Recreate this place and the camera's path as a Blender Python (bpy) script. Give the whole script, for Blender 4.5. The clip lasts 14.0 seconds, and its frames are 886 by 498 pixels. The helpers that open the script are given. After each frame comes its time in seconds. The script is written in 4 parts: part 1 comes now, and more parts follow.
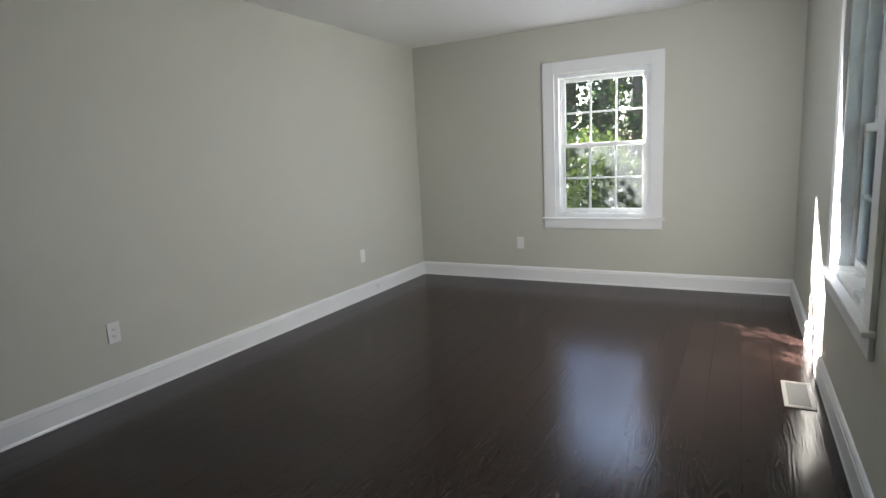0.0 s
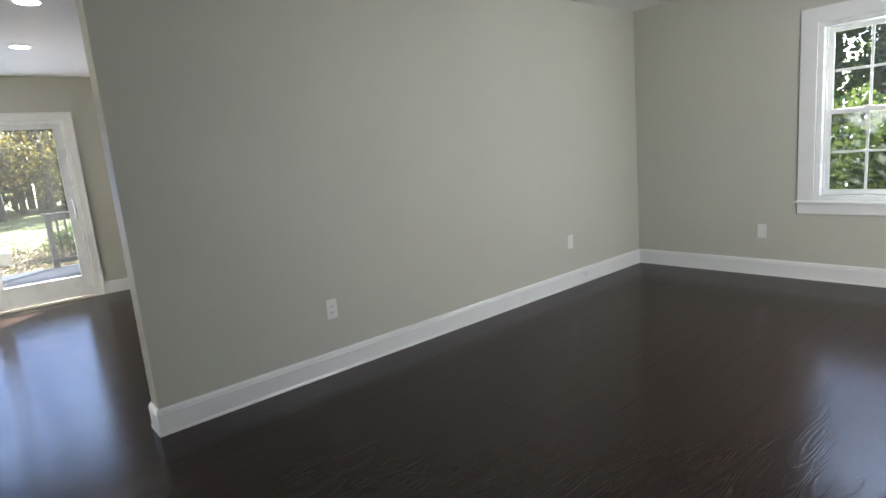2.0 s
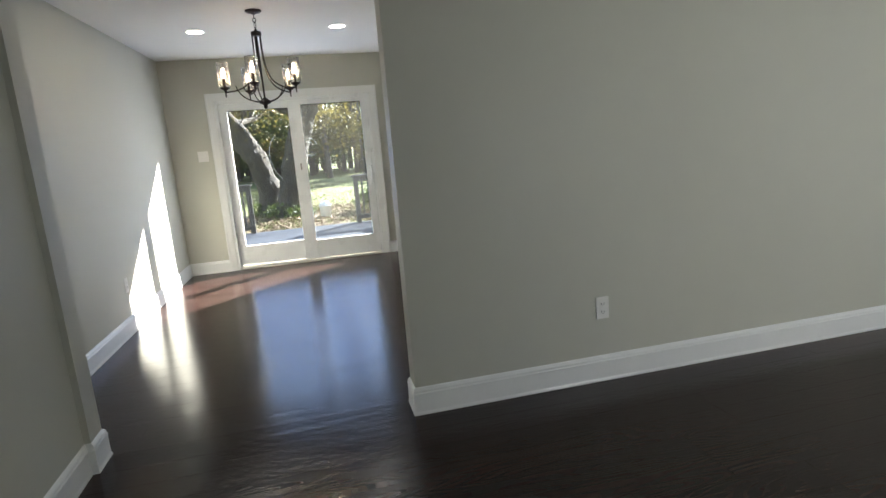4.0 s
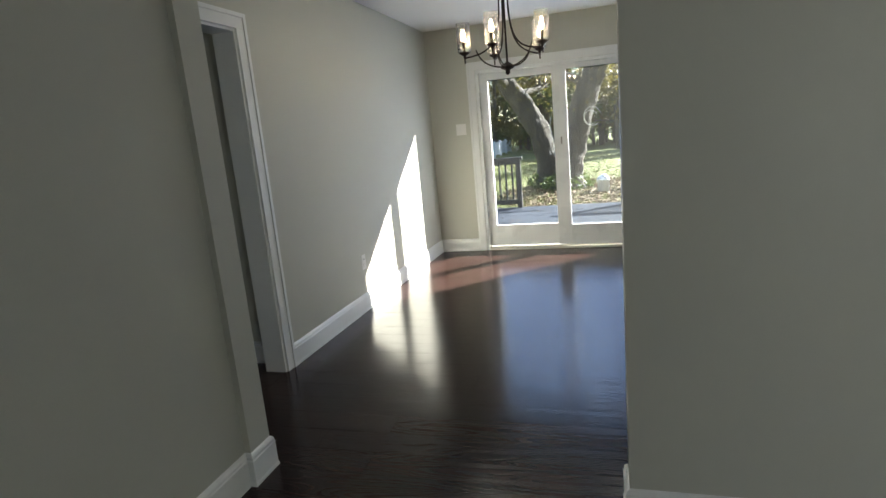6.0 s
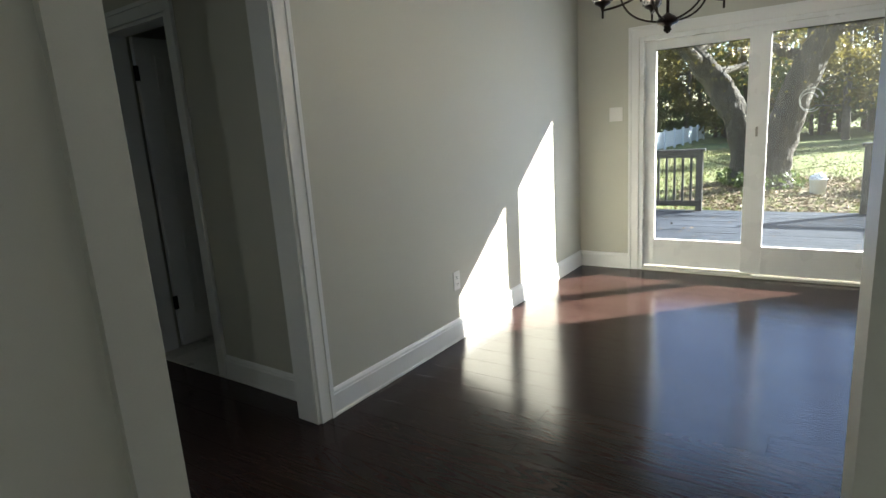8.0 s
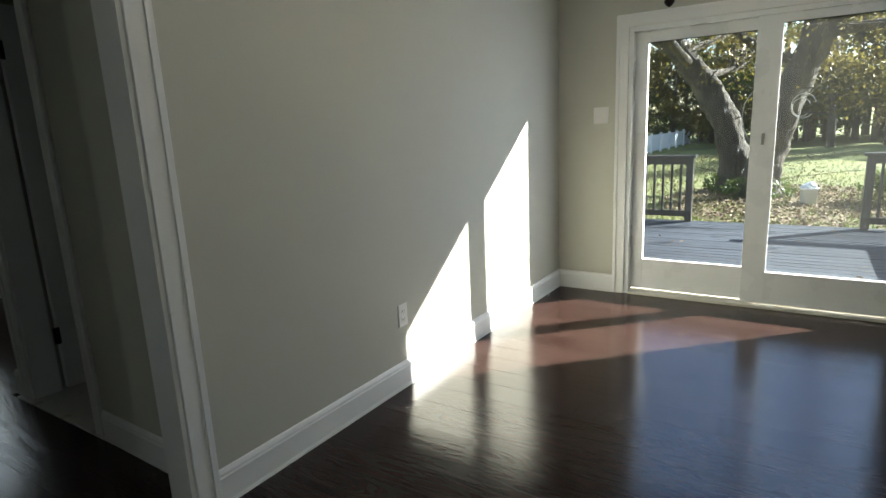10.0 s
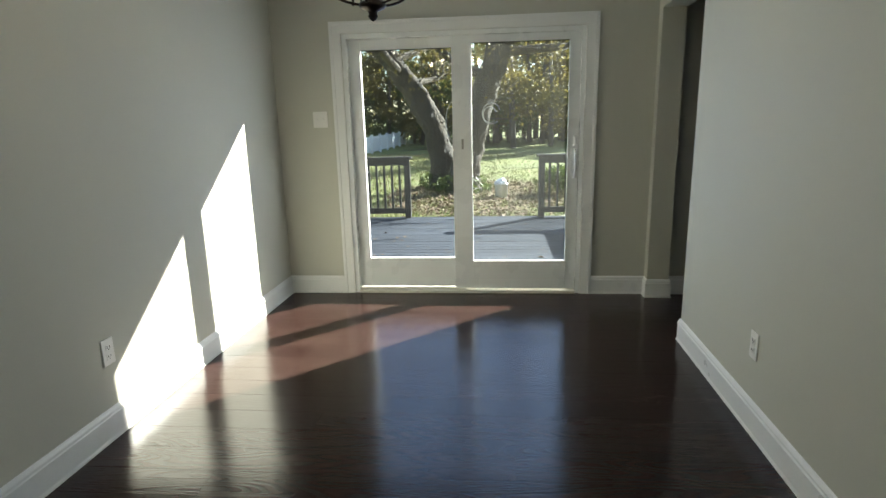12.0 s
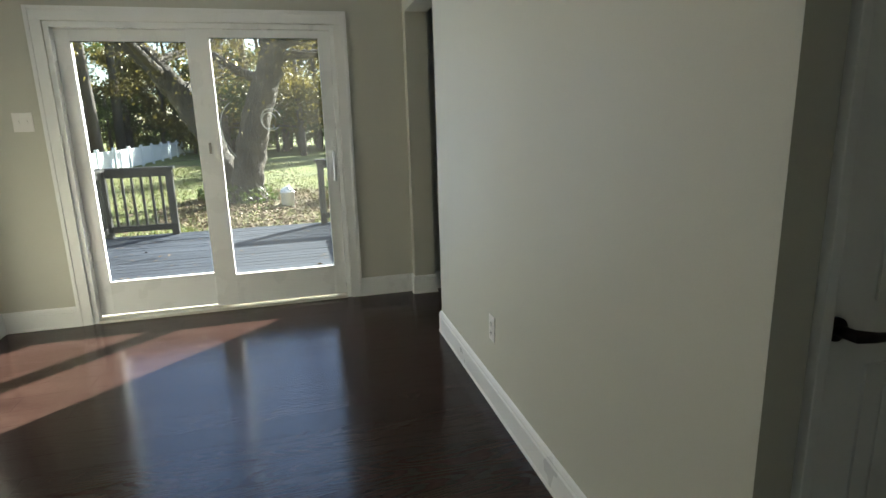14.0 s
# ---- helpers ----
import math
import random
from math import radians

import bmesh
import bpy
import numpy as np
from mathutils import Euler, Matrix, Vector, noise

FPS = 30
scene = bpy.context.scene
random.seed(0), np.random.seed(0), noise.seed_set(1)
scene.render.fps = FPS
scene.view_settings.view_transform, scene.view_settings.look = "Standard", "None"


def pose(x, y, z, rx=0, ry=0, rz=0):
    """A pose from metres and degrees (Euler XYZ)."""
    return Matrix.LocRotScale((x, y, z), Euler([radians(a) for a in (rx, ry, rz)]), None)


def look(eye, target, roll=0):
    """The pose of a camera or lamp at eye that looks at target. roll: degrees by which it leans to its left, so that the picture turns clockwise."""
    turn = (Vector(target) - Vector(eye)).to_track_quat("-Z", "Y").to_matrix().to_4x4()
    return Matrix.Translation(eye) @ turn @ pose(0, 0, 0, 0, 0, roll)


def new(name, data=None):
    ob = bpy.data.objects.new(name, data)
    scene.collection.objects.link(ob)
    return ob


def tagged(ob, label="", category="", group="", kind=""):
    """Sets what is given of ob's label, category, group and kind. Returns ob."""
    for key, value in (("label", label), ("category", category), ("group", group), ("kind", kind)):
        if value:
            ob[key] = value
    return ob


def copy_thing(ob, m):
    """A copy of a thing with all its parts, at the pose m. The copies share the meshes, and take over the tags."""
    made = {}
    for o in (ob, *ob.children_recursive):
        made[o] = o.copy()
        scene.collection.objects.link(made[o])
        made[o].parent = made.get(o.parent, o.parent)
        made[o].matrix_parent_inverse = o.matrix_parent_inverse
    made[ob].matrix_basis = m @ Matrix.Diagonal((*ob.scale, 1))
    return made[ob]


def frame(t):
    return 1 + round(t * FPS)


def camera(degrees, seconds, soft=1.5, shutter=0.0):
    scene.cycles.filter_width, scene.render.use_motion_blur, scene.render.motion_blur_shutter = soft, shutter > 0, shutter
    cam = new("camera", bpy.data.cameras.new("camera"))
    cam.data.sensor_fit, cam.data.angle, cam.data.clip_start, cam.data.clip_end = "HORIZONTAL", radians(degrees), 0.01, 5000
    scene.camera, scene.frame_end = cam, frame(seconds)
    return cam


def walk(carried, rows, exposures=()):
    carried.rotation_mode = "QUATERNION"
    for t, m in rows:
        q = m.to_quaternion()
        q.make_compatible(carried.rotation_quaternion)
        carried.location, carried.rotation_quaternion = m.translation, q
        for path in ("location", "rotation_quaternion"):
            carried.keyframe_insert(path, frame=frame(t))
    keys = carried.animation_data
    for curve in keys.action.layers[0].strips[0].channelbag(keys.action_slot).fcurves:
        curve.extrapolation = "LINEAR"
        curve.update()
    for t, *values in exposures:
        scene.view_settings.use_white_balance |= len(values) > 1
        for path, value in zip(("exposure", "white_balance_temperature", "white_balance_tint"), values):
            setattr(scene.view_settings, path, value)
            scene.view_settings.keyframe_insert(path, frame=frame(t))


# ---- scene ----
cam = camera(76.9, 14.0)
PATH = [
    (0, (3.105, -0.762, 1.302), (2.173, 0.976, 0.973), -2.9),
    (0.5, (3.009, -0.738, 1.293), (1.99, 0.952, 0.965), -3.3),
    (1, (3.006, -0.694, 1.313), (1.839, 0.894, 0.973), -3.8),
    (1.5, (3.022, -0.614, 1.324), (1.673, 0.82, 0.972), -4.6),
    (2, (2.978, -0.54, 1.3), (1.47, 0.727, 0.953), -5.0),
    (2.5, (2.918, -0.479, 1.312), (1.274, 0.603, 0.956), -4.9),
    (3, (2.849, -0.442, 1.326), (1.086, 0.432, 0.966), -4.7),
    (3.5, (2.722, -0.407, 1.325), (0.873, 0.26, 0.958), -4.8),
    (4, (2.552, -0.364, 1.327), (0.636, 0.068, 0.95), -4.6),
    (4.2, (2.506, -0.345, 1.321), (0.571, -0.006, 0.946), -4.6),
    (6.3, (1.533, -0.019, 1.336), (-0.314, -0.675, 0.938), -5.0),
    (6.5, (1.415, -0.017, 1.318), (-0.413, -0.725, 0.922), -4.8),
    (7, (1.096, 0.04, 1.336), (-0.67, -0.807, 0.93), -4.7),
    (7.5, (0.835, 0.024, 1.335), (-0.841, -0.987, 0.924), -4.2),
    (7.7, (0.722, 0.004, 1.33), (-0.908, -1.079, 0.918), -4.3),
    (9.8, (-0.078, -0.194, 1.326), (-1.669, -1.333, 0.912), -3.0),
    (10, (-0.121, -0.219, 1.324), (-1.764, -1.28, 0.905), -2.6),
    (10.5, (-0.166, -0.264, 1.331), (-1.936, -1.088, 0.895), -2.0),
    (11, (-0.181, -0.258, 1.342), (-2.041, -0.846, 0.898), -1.8),
    (11.5, (-0.19, -0.228, 1.345), (-2.101, -0.609, 0.896), -1.7),
    (12, (-0.173, -0.214, 1.35), (-2.113, -0.396, 0.899), -1.4),
    (12.5, (-0.179, -0.164, 1.351), (-2.126, -0.164, 0.895), -1.2),
    (13, (-0.196, -0.123, 1.331), (-2.138, 0.045, 0.881), -1.1),
    (13.5, (-0.217, -0.023, 1.309), (-2.141, 0.305, 0.869), -1.1),
    (14, (-0.255, 0.068, 1.299), (-2.138, 0.573, 0.855), -1.7),
]
# camera height about 1.33 m; +y follows the long partition, the sliding door faces -x
EXPOSURES = [(0.0, 3.8, 6500, 13), (1.5, 3.95, 6500, 12), (3.0, 3.9, 6550, 10), (4.2, 3.55, 6600, 8), (6.3, 3.3, 6650, 6), (7.7, 3.3, 6700, 5), (9.8, 3.05, 6750, 3), (11.0, 2.7, 6800, 1), (12.5, 3.0, 6850, 1), (14.0, 3.05, 6950, 2)]
walk(cam, [(t, look(eye, target, roll)) for t, eye, target, roll in PATH], EXPOSURES)

# ---- light ----
SUN_WAY = Vector((0.955, -1.0, -0.72)).normalized()      # the way the sunlight travels
world = bpy.data.worlds.new("sky")
scene.world = world
world.use_nodes = True
wn = world.node_tree.nodes
sky = wn.new("ShaderNodeTexSky")
sky.sky_type = 'NISHITA'
sky.sun_disc = False
sky.sun_elevation = math.asin(-SUN_WAY.z)
sky.sun_rotation = math.atan2(-SUN_WAY.x, -SUN_WAY.y)
world.node_tree.links.new(sky.outputs[0], wn["Background"].inputs[0])
wn["Background"].inputs[1].default_value = 0.06

sun = new("sun", bpy.data.lights.new("sun", 'SUN'))
sun.data.energy = 5.0
sun.data.angle = radians(0.5)
sun.data.color = (1.0, 0.965, 0.90)
sun.matrix_world = look((0, 0, 20), Vector((0, 0, 20)) + SUN_WAY)


def sky_lamp(eye, target, w, h, power, colour=(0.86, 0.93, 1.0)):
    """Stands in an opening for the light of the sky outside it."""
    lamp = new("window_light", bpy.data.lights.new("window_light", 'AREA'))
    lamp.data.shape, lamp.data.size, lamp.data.size_y = 'RECTANGLE', w, h
    lamp.data.energy, lamp.data.color = power, colour
    lamp.matrix_world = look(eye, target)
    return lamp


sky_lamp((-4.44, -0.44, 1.08), (0, -0.44, 0.95), 1.5, 1.55, 1.45, (0.33, 0.51, 1.0))
sky_lamp((1.953, 4.60, 1.32), (1.953, 0, 1.1), 0.72, 1.18, 0.3, (0.45, 0.62, 1.0))
sky_lamp((3.49, 2.37, 1.32), (1.0, 3.2, 1.2), 0.16, 1.18, 2.9, (0.92, 0.95, 1.0))
sky_lamp((-1.59, -6.31, 1.3), (-1.59, 0, 1.1), 0.65, 1.1, 0.7)


# ---- materials ----
def mat(name, colour, rough=0.6, metal=0.0, vary=0.08, scale=3.0, fine=60.0, bump=0.0, tint=None, per_piece=0.0, spec=0.5,
        stretch=(1, 1, 1), coat=0.0, island=False, through_light=0.0):
    m = bpy.data.materials.new(name)
    m.use_nodes = True
    nt = m.node_tree
    N, L = nt.nodes, nt.links
    b = N["Principled BSDF"]
    co = N.new("ShaderNodeTexCoord")
    mp = N.new("ShaderNodeMapping")
    mp.inputs["Scale"].default_value = stretch
    L.new(co.outputs["Object"], mp.inputs[0])
    big, small = N.new("ShaderNodeTexNoise"), N.new("ShaderNodeTexNoise")
    big.inputs["Scale"].default_value, small.inputs["Scale"].default_value = scale, fine
    big.inputs["Detail"].default_value, small.inputs["Detail"].default_value = 3, 4
    for n in (big, small):
        L.new(mp.outputs[0], n.inputs["Vector"])
    ad = N.new("ShaderNodeMath")
    ad.operation = 'ADD'
    L.new(big.outputs[0], ad.inputs[0])
    L.new(small.outputs[0], ad.inputs[1])
    last = ad.outputs[0]
    lo, hi = 0.7, 1.3
    if per_piece:
        src = N.new("ShaderNodeNewGeometry").outputs["Random Per Island"] if island else N.new("ShaderNodeObjectInfo").outputs["Random"]
        mu = N.new("ShaderNodeMath")
        mu.operation = 'MULTIPLY_ADD'
        L.new(src, mu.inputs[0])
        mu.inputs[1].default_value = per_piece
        L.new(last, mu.inputs[2])
        last = mu.outputs[0]
        hi += per_piece
    r = N.new("ShaderNodeMapRange")
    r.inputs["From Min"].default_value, r.inputs["From Max"].default_value = lo, hi
    L.new(last, r.inputs["Value"])
    mx = N.new("ShaderNodeMix")
    mx.data_type = 'RGBA'
    c2 = tint or tuple(c * (1 + vary) for c in colour)
    c1 = colour if tint else tuple(c * (1 - vary) for c in colour)
    mx.inputs["A"].default_value, mx.inputs["B"].default_value = (*c1, 1), (*c2, 1)
    L.new(r.outputs[0], mx.inputs["Factor"])
    L.new(mx.outputs["Result"], b.inputs["Base Color"])
    rr = N.new("ShaderNodeMapRange")
    rr.inputs["From Min"].default_value, rr.inputs["From Max"].default_value = 0.3, 0.7
    rr.inputs["To Min"].default_value, rr.inputs["To Max"].default_value = rough * 0.85, min(1, rough * 1.15)
    L.new(big.outputs[0], rr.inputs["Value"])
    L.new(rr.outputs[0], b.inputs["Roughness"])
    b.inputs["Metallic"].default_value = metal
    b.inputs["Specular IOR Level"].default_value = spec
    b.inputs["Coat Weight"].default_value = coat
    b.inputs["Coat Roughness"].default_value = 0.12
    if through_light:
        tl_, ms = N.new("ShaderNodeBsdfTranslucent"), N.new("ShaderNodeMixShader")
        L.new(mx.outputs["Result"], tl_.inputs[0])
        ms.inputs[0].default_value = through_light
        L.new(b.outputs[0], ms.inputs[1])
        L.new(tl_.outputs[0], ms.inputs[2])
        L.new(ms.outputs[0], N["Material Output"].inputs[0])
    if bump:
        bp = N.new("ShaderNodeBump")
        bp.inputs["Strength"].default_value = 1.0
        bp.inputs["Distance"].default_value = bump
        L.new(small.outputs[0], bp.inputs["Height"])
        L.new(bp.outputs[0], b.inputs["Normal"])
    return m


def clear_glass(name, gloss=1.0, bump=0.0, haze=(1, 1, 1), dust=0.0):
    """Thin pane: clear straight through, mirror-like at a glance."""
    m = bpy.data.materials.new(name)
    m.use_nodes = True
    N, L = m.node_tree.nodes, m.node_tree.links
    N.remove(N["Principled BSDF"])
    tr, gl, fr, mx = (N.new(k) for k in ("ShaderNodeBsdfTransparent", "ShaderNodeBsdfGlossy", "ShaderNodeFresnel", "ShaderNodeMixShader"))
    tr.inputs[0].default_value = (*haze, 1)
    gl.inputs["Roughness"].default_value = 0.02
    fr.inputs[0].default_value = 1.45 * gloss
    L.new(fr.outputs[0], mx.inputs[0])
    L.new(tr.outputs[0], mx.inputs[1])
    L.new(gl.outputs[0], mx.inputs[2])
    out = mx.outputs[0]
    if dust:
        no, df, m2, sc = (N.new(k) for k in ("ShaderNodeTexNoise", "ShaderNodeBsdfTranslucent", "ShaderNodeMixShader", "ShaderNodeMath"))
        no.inputs["Scale"].default_value = 2.5
        sc.operation = 'MULTIPLY'
        sc.inputs[1].default_value = dust
        df.inputs[0].default_value = (0.7, 0.7, 0.68, 1)
        L.new(no.outputs[0], sc.inputs[0])
        L.new(sc.outputs[0], m2.inputs[0])
        L.new(out, m2.inputs[1])
        L.new(df.outputs[0], m2.inputs[2])
        out = m2.outputs[0]
    if bump:
        no, bp = N.new("ShaderNodeTexVoronoi"), N.new("ShaderNodeBump")
        no.inputs["Scale"].default_value = 90
        bp.inputs["Distance"].default_value = bump
        L.new(no.outputs[0], bp.inputs["Height"])
        L.new(bp.outputs[0], gl.inputs["Normal"])
        L.new(bp.outputs[0], fr.inputs["Normal"])
    L.new(out, N["Material Output"].inputs[0])
    return m


def glow(name, colour, strength):
    m = bpy.data.materials.new(name)
    m.use_nodes = True
    b = m.node_tree.nodes["Principled BSDF"]
    b.inputs["Base Color"].default_value = (*colour, 1)
    b.inputs["Emission Color"].default_value = (*colour, 1)
    b.inputs["Emission Strength"].default_value = strength
    return m


def wood_floor(name):
    """Espresso-stained oak: dark boards, cathedral grain that shows in relief where the light grazes."""
    m = bpy.data.materials.new(name)
    m.use_nodes = True
    N, L = m.node_tree.nodes, m.node_tree.links
    b = N["Principled BSDF"]
    co, oi = N.new("ShaderNodeTexCoord"), N.new("ShaderNodeObjectInfo")
    ad = N.new("ShaderNodeVectorMath")
    ad.operation = 'MULTIPLY_ADD'
    ad.inputs[1].default_value = (37.0, 91.0, 13.0)
    cb = N.new("ShaderNodeCombineXYZ")
    for i in range(3):
        L.new(oi.outputs["Random"], cb.inputs[i])
    L.new(cb.outputs[0], ad.inputs[0])
    L.new(co.outputs["Object"], ad.inputs[2])
    mp = N.new("ShaderNodeMapping")
    mp.inputs["Scale"].default_value = (1.0, 0.12, 1.0)
    L.new(ad.outputs[0], mp.inputs[0])
    wv = N.new("ShaderNodeTexNoise")
    wv.inputs["Scale"].default_value, wv.inputs["Detail"].default_value = 9.0, 1.0
    L.new(mp.outputs[0], wv.inputs["Vector"])
    mul = N.new("ShaderNodeMath")
    mul.operation = 'MULTIPLY'
    mul.inputs[1].default_value = 120.0
    L.new(wv.outputs[0], mul.inputs[0])
    sn = N.new("ShaderNodeMath")
    sn.operation = 'SINE'
    L.new(mul.outputs[0], sn.inputs[0])
    fine = N.new("ShaderNodeTexNoise")
    fine.inputs["Scale"].default_value, fine.inputs["Detail"].default_value = 140.0, 3.0
    L.new(mp.outputs[0], fine.inputs["Vector"])
    tot = N.new("ShaderNodeMath")
    tot.operation = 'MULTIPLY_ADD'
    tot.inputs[1].default_value = 0.35
    L.new(sn.outputs[0], tot.inputs[0])
    L.new(fine.outputs[0], tot.inputs[2])
    pr = N.new("ShaderNodeMath")
    pr.operation = 'MULTIPLY_ADD'
    pr.inputs[1].default_value = 0.5
    L.new(oi.outputs["Random"], pr.inputs[0])
    L.new(tot.outputs[0], pr.inputs[2])
    rg = N.new("ShaderNodeMapRange")
    rg.inputs["From Min"].default_value, rg.inputs["From Max"].default_value = 0.1, 1.4
    L.new(pr.outputs[0], rg.inputs["Value"])
    mx = N.new("ShaderNodeMix")
    mx.data_type = 'RGBA'
    mx.inputs["A"].default_value, mx.inputs["B"].default_value = (0.017, 0.0085, 0.0074, 1), (0.040, 0.0235, 0.0200, 1)
    L.new(rg.outputs[0], mx.inputs["Factor"])
    L.new(mx.outputs["Result"], b.inputs["Base Color"])
    smear = N.new("ShaderNodeTexNoise")
    smear.inputs["Scale"].default_value = 1.7
    L.new(co.outputs["Object"], smear.inputs["Vector"])
    rr = N.new("ShaderNodeMapRange")
    rr.inputs["To Min"].default_value, rr.inputs["To Max"].default_value = 0.12, 0.23
    L.new(smear.outputs[0], rr.inputs["Value"])
    b.inputs["Specular IOR Level"].default_value = 0.0
    b.inputs["Roughness"].default_value = 0.5
    b.inputs["Coat Weight"].default_value = 0.72
    L.new(rr.outputs[0], b.inputs["Coat Roughness"])
    bp = N.new("ShaderNodeBump")
    bp.inputs["Distance"].default_value = 0.00024
    L.new(tot.outputs[0], bp.inputs["Height"])
    L.new(bp.outputs[0], b.inputs["Normal"])
    L.new(bp.outputs[0], b.inputs["Coat Normal"])
    return m


WALL = mat("greige_wall_paint", (0.53, 0.528, 0.46), 0.55, vary=0.02, scale=1.2, fine=220, bump=0.0003, spec=0.35)
CEIL = mat("ceiling_paint", (0.78, 0.77, 0.74), 0.8, vary=0.02, scale=1.5, fine=160, bump=0.0004, spec=0.2)
TRIM = mat("white_trim_paint", (0.78, 0.79, 0.78), 0.32, vary=0.02, scale=4, fine=90, bump=0.0001)
VINYL = mat("white_vinyl", (0.80, 0.82, 0.82), 0.28, vary=0.02, scale=4, fine=120)
PLASTIC = mat("white_plastic", (0.78, 0.77, 0.74), 0.3, vary=0.01)
SLOT = mat("dark_slot", (0.02, 0.02, 0.02), 0.7)
FLOOR = wood_floor("espresso_oak")
SUBFLOOR = mat("subfloor_shadow_gap", (0.008, 0.005, 0.004), 0.8)
BRONZE = mat("oil_rubbed_bronze", (0.030, 0.022, 0.018), 0.38, metal=0.7, vary=0.3, scale=14)
IRON = mat("black_hinge_metal", (0.012, 0.011, 0.011), 0.4, metal=0.6)
GLASS = clear_glass("window_glass", 1.0, haze=(0.82, 0.86, 0.90), dust=0.0025)
DUSTY = clear_glass("dusty_door_glass", 1.0, haze=(0.82, 0.86, 0.90), dust=0.014)
SCREEN = clear_glass("fine_insect_screen", 0.75, haze=(0.7, 0.7, 0.7), dust=0.07)
SEEDED = clear_glass("seeded_glass", 0.9, bump=0.0015)
BULB = glow("warm_bulb", (1.0, 0.74, 0.46), 8)
CAN = glow("led_disc", (1.0, 0.95, 0.88), 4.5)
TILE = mat("white_floor_tile", (0.62, 0.61, 0.58), 0.3, vary=0.05, per_piece=0.1)
VENT = mat("vent_enamel", (0.62, 0.60, 0.54), 0.45, vary=0.05)
VENTGREY = mat("vent_louvre_enamel", (0.33, 0.33, 0.31), 0.5, vary=0.05)
DECK = mat("weathered_deck_wood", (0.018, 0.021, 0.029), 0.6, spec=0.3, vary=0.3, scale=2, fine=30, bump=0.002, tint=(0.060, 0.067, 0.086), per_piece=0.5,
           stretch=(4, 0.25, 1))
RAIL = mat("dark_stained_rail", (0.030, 0.028, 0.027), 0.55, vary=0.3, scale=6, bump=0.001)
BARK = mat("bark", (0.016, 0.013, 0.010), 0.95, scale=3.5, fine=26, bump=0.06, tint=(0.115, 0.092, 0.07), stretch=(1, 1, 0.35))
FARBARK = mat("far_bark", (0.05, 0.042, 0.038), 0.95, scale=1.5, fine=9, tint=(0.16, 0.13, 0.11), stretch=(1, 1, 0.3))
LEAFG = mat("green_leaves", (0.045, 0.08, 0.015), 0.55, tint=(0.15, 0.185, 0.042), per_piece=1.0, island=True, scale=0.4, through_light=0.3)
LEAFY = mat("autumn_leaves", (0.13, 0.10, 0.025), 0.6, tint=(0.28, 0.22, 0.05), per_piece=1.0, island=True, scale=0.4, through_light=0.3)
LEAFD = mat("dead_leaves", (0.10, 0.058, 0.03), 0.8, tint=(0.30, 0.20, 0.12), per_piece=1.0, island=True, scale=1)
PINE = mat("pine_needles", (0.018, 0.036, 0.016), 0.6, tint=(0.06, 0.085, 0.03), per_piece=1.0, island=True, scale=0.4, through_light=0.3)
LAWN = mat("lawn", (0.07, 0.09, 0.022), 0.95, scale=0.3, fine=7, bump=0.03, tint=(0.24, 0.25, 0.07))
GRASS = mat("grass_blades", (0.07, 0.095, 0.02), 0.7, tint=(0.22, 0.23, 0.07), per_piece=1.0, island=True, through_light=0.3)
VINE = mat("pale_vine", (0.48, 0.45, 0.40), 0.8, vary=0.1)
FENCE = mat("white_vinyl_fence", (0.75, 0.77, 0.80), 0.5, vary=0.05)
BUCKET = mat("white_bucket", (0.75, 0.75, 0.75), 0.4, vary=0.06)
SIDING = mat("house_siding", (0.55, 0.55, 0.52), 0.6, vary=0.05)


# ---- mesh helpers ----
def bx(bm, x0, y0, z0, x1, y1, z1, bevel=0.0):
    x0, x1 = min(x0, x1), max(x0, x1)
    y0, y1 = min(y0, y1), max(y0, y1)
    z0, z1 = min(z0, z1), max(z0, z1)
    g = bmesh.ops.create_cube(bm, size=1, matrix=Matrix.Translation(((x0 + x1) / 2, (y0 + y1) / 2, (z0 + z1) / 2)) @ Matrix.Diagonal((x1 - x0, y1 - y0, z1 - z0, 1)))
    if bevel:
        es = list({e for v in g["verts"] for e in v.link_edges})
        bmesh.ops.bevel(bm, geom=es, offset=bevel, segments=2, affect='EDGES', profile=0.5)
    return g["verts"]


def mesh_of(bm, name, material, smooth=False):
    me = bpy.data.meshes.new(name)
    bmesh.ops.recalc_face_normals(bm, faces=bm.faces)
    bm.to_mesh(me)
    bm.free()
    me.materials.append(material)
    if smooth:
        me.polygons.foreach_set("use_smooth", [True] * len(me.polygons))
    return me


def part(name, bm, material, parent=None, label="", smooth=False):
    ob = new(name, mesh_of(bm, name, material, smooth))
    ob.parent = parent
    if label:
        ob["label"] = label
    return ob


def boxpart(name, box, material, parent=None, label="", bevel=0.0):
    bm = bmesh.new()
    bx(bm, *box, bevel=bevel)
    return part(name, bm, material, parent, label)


def empty(name, loc, label, category, group="", kind=""):
    ob = new(name)
    ob.location = loc
    ob.empty_display_size = 0.1
    return tagged(ob, label, category, group, kind)


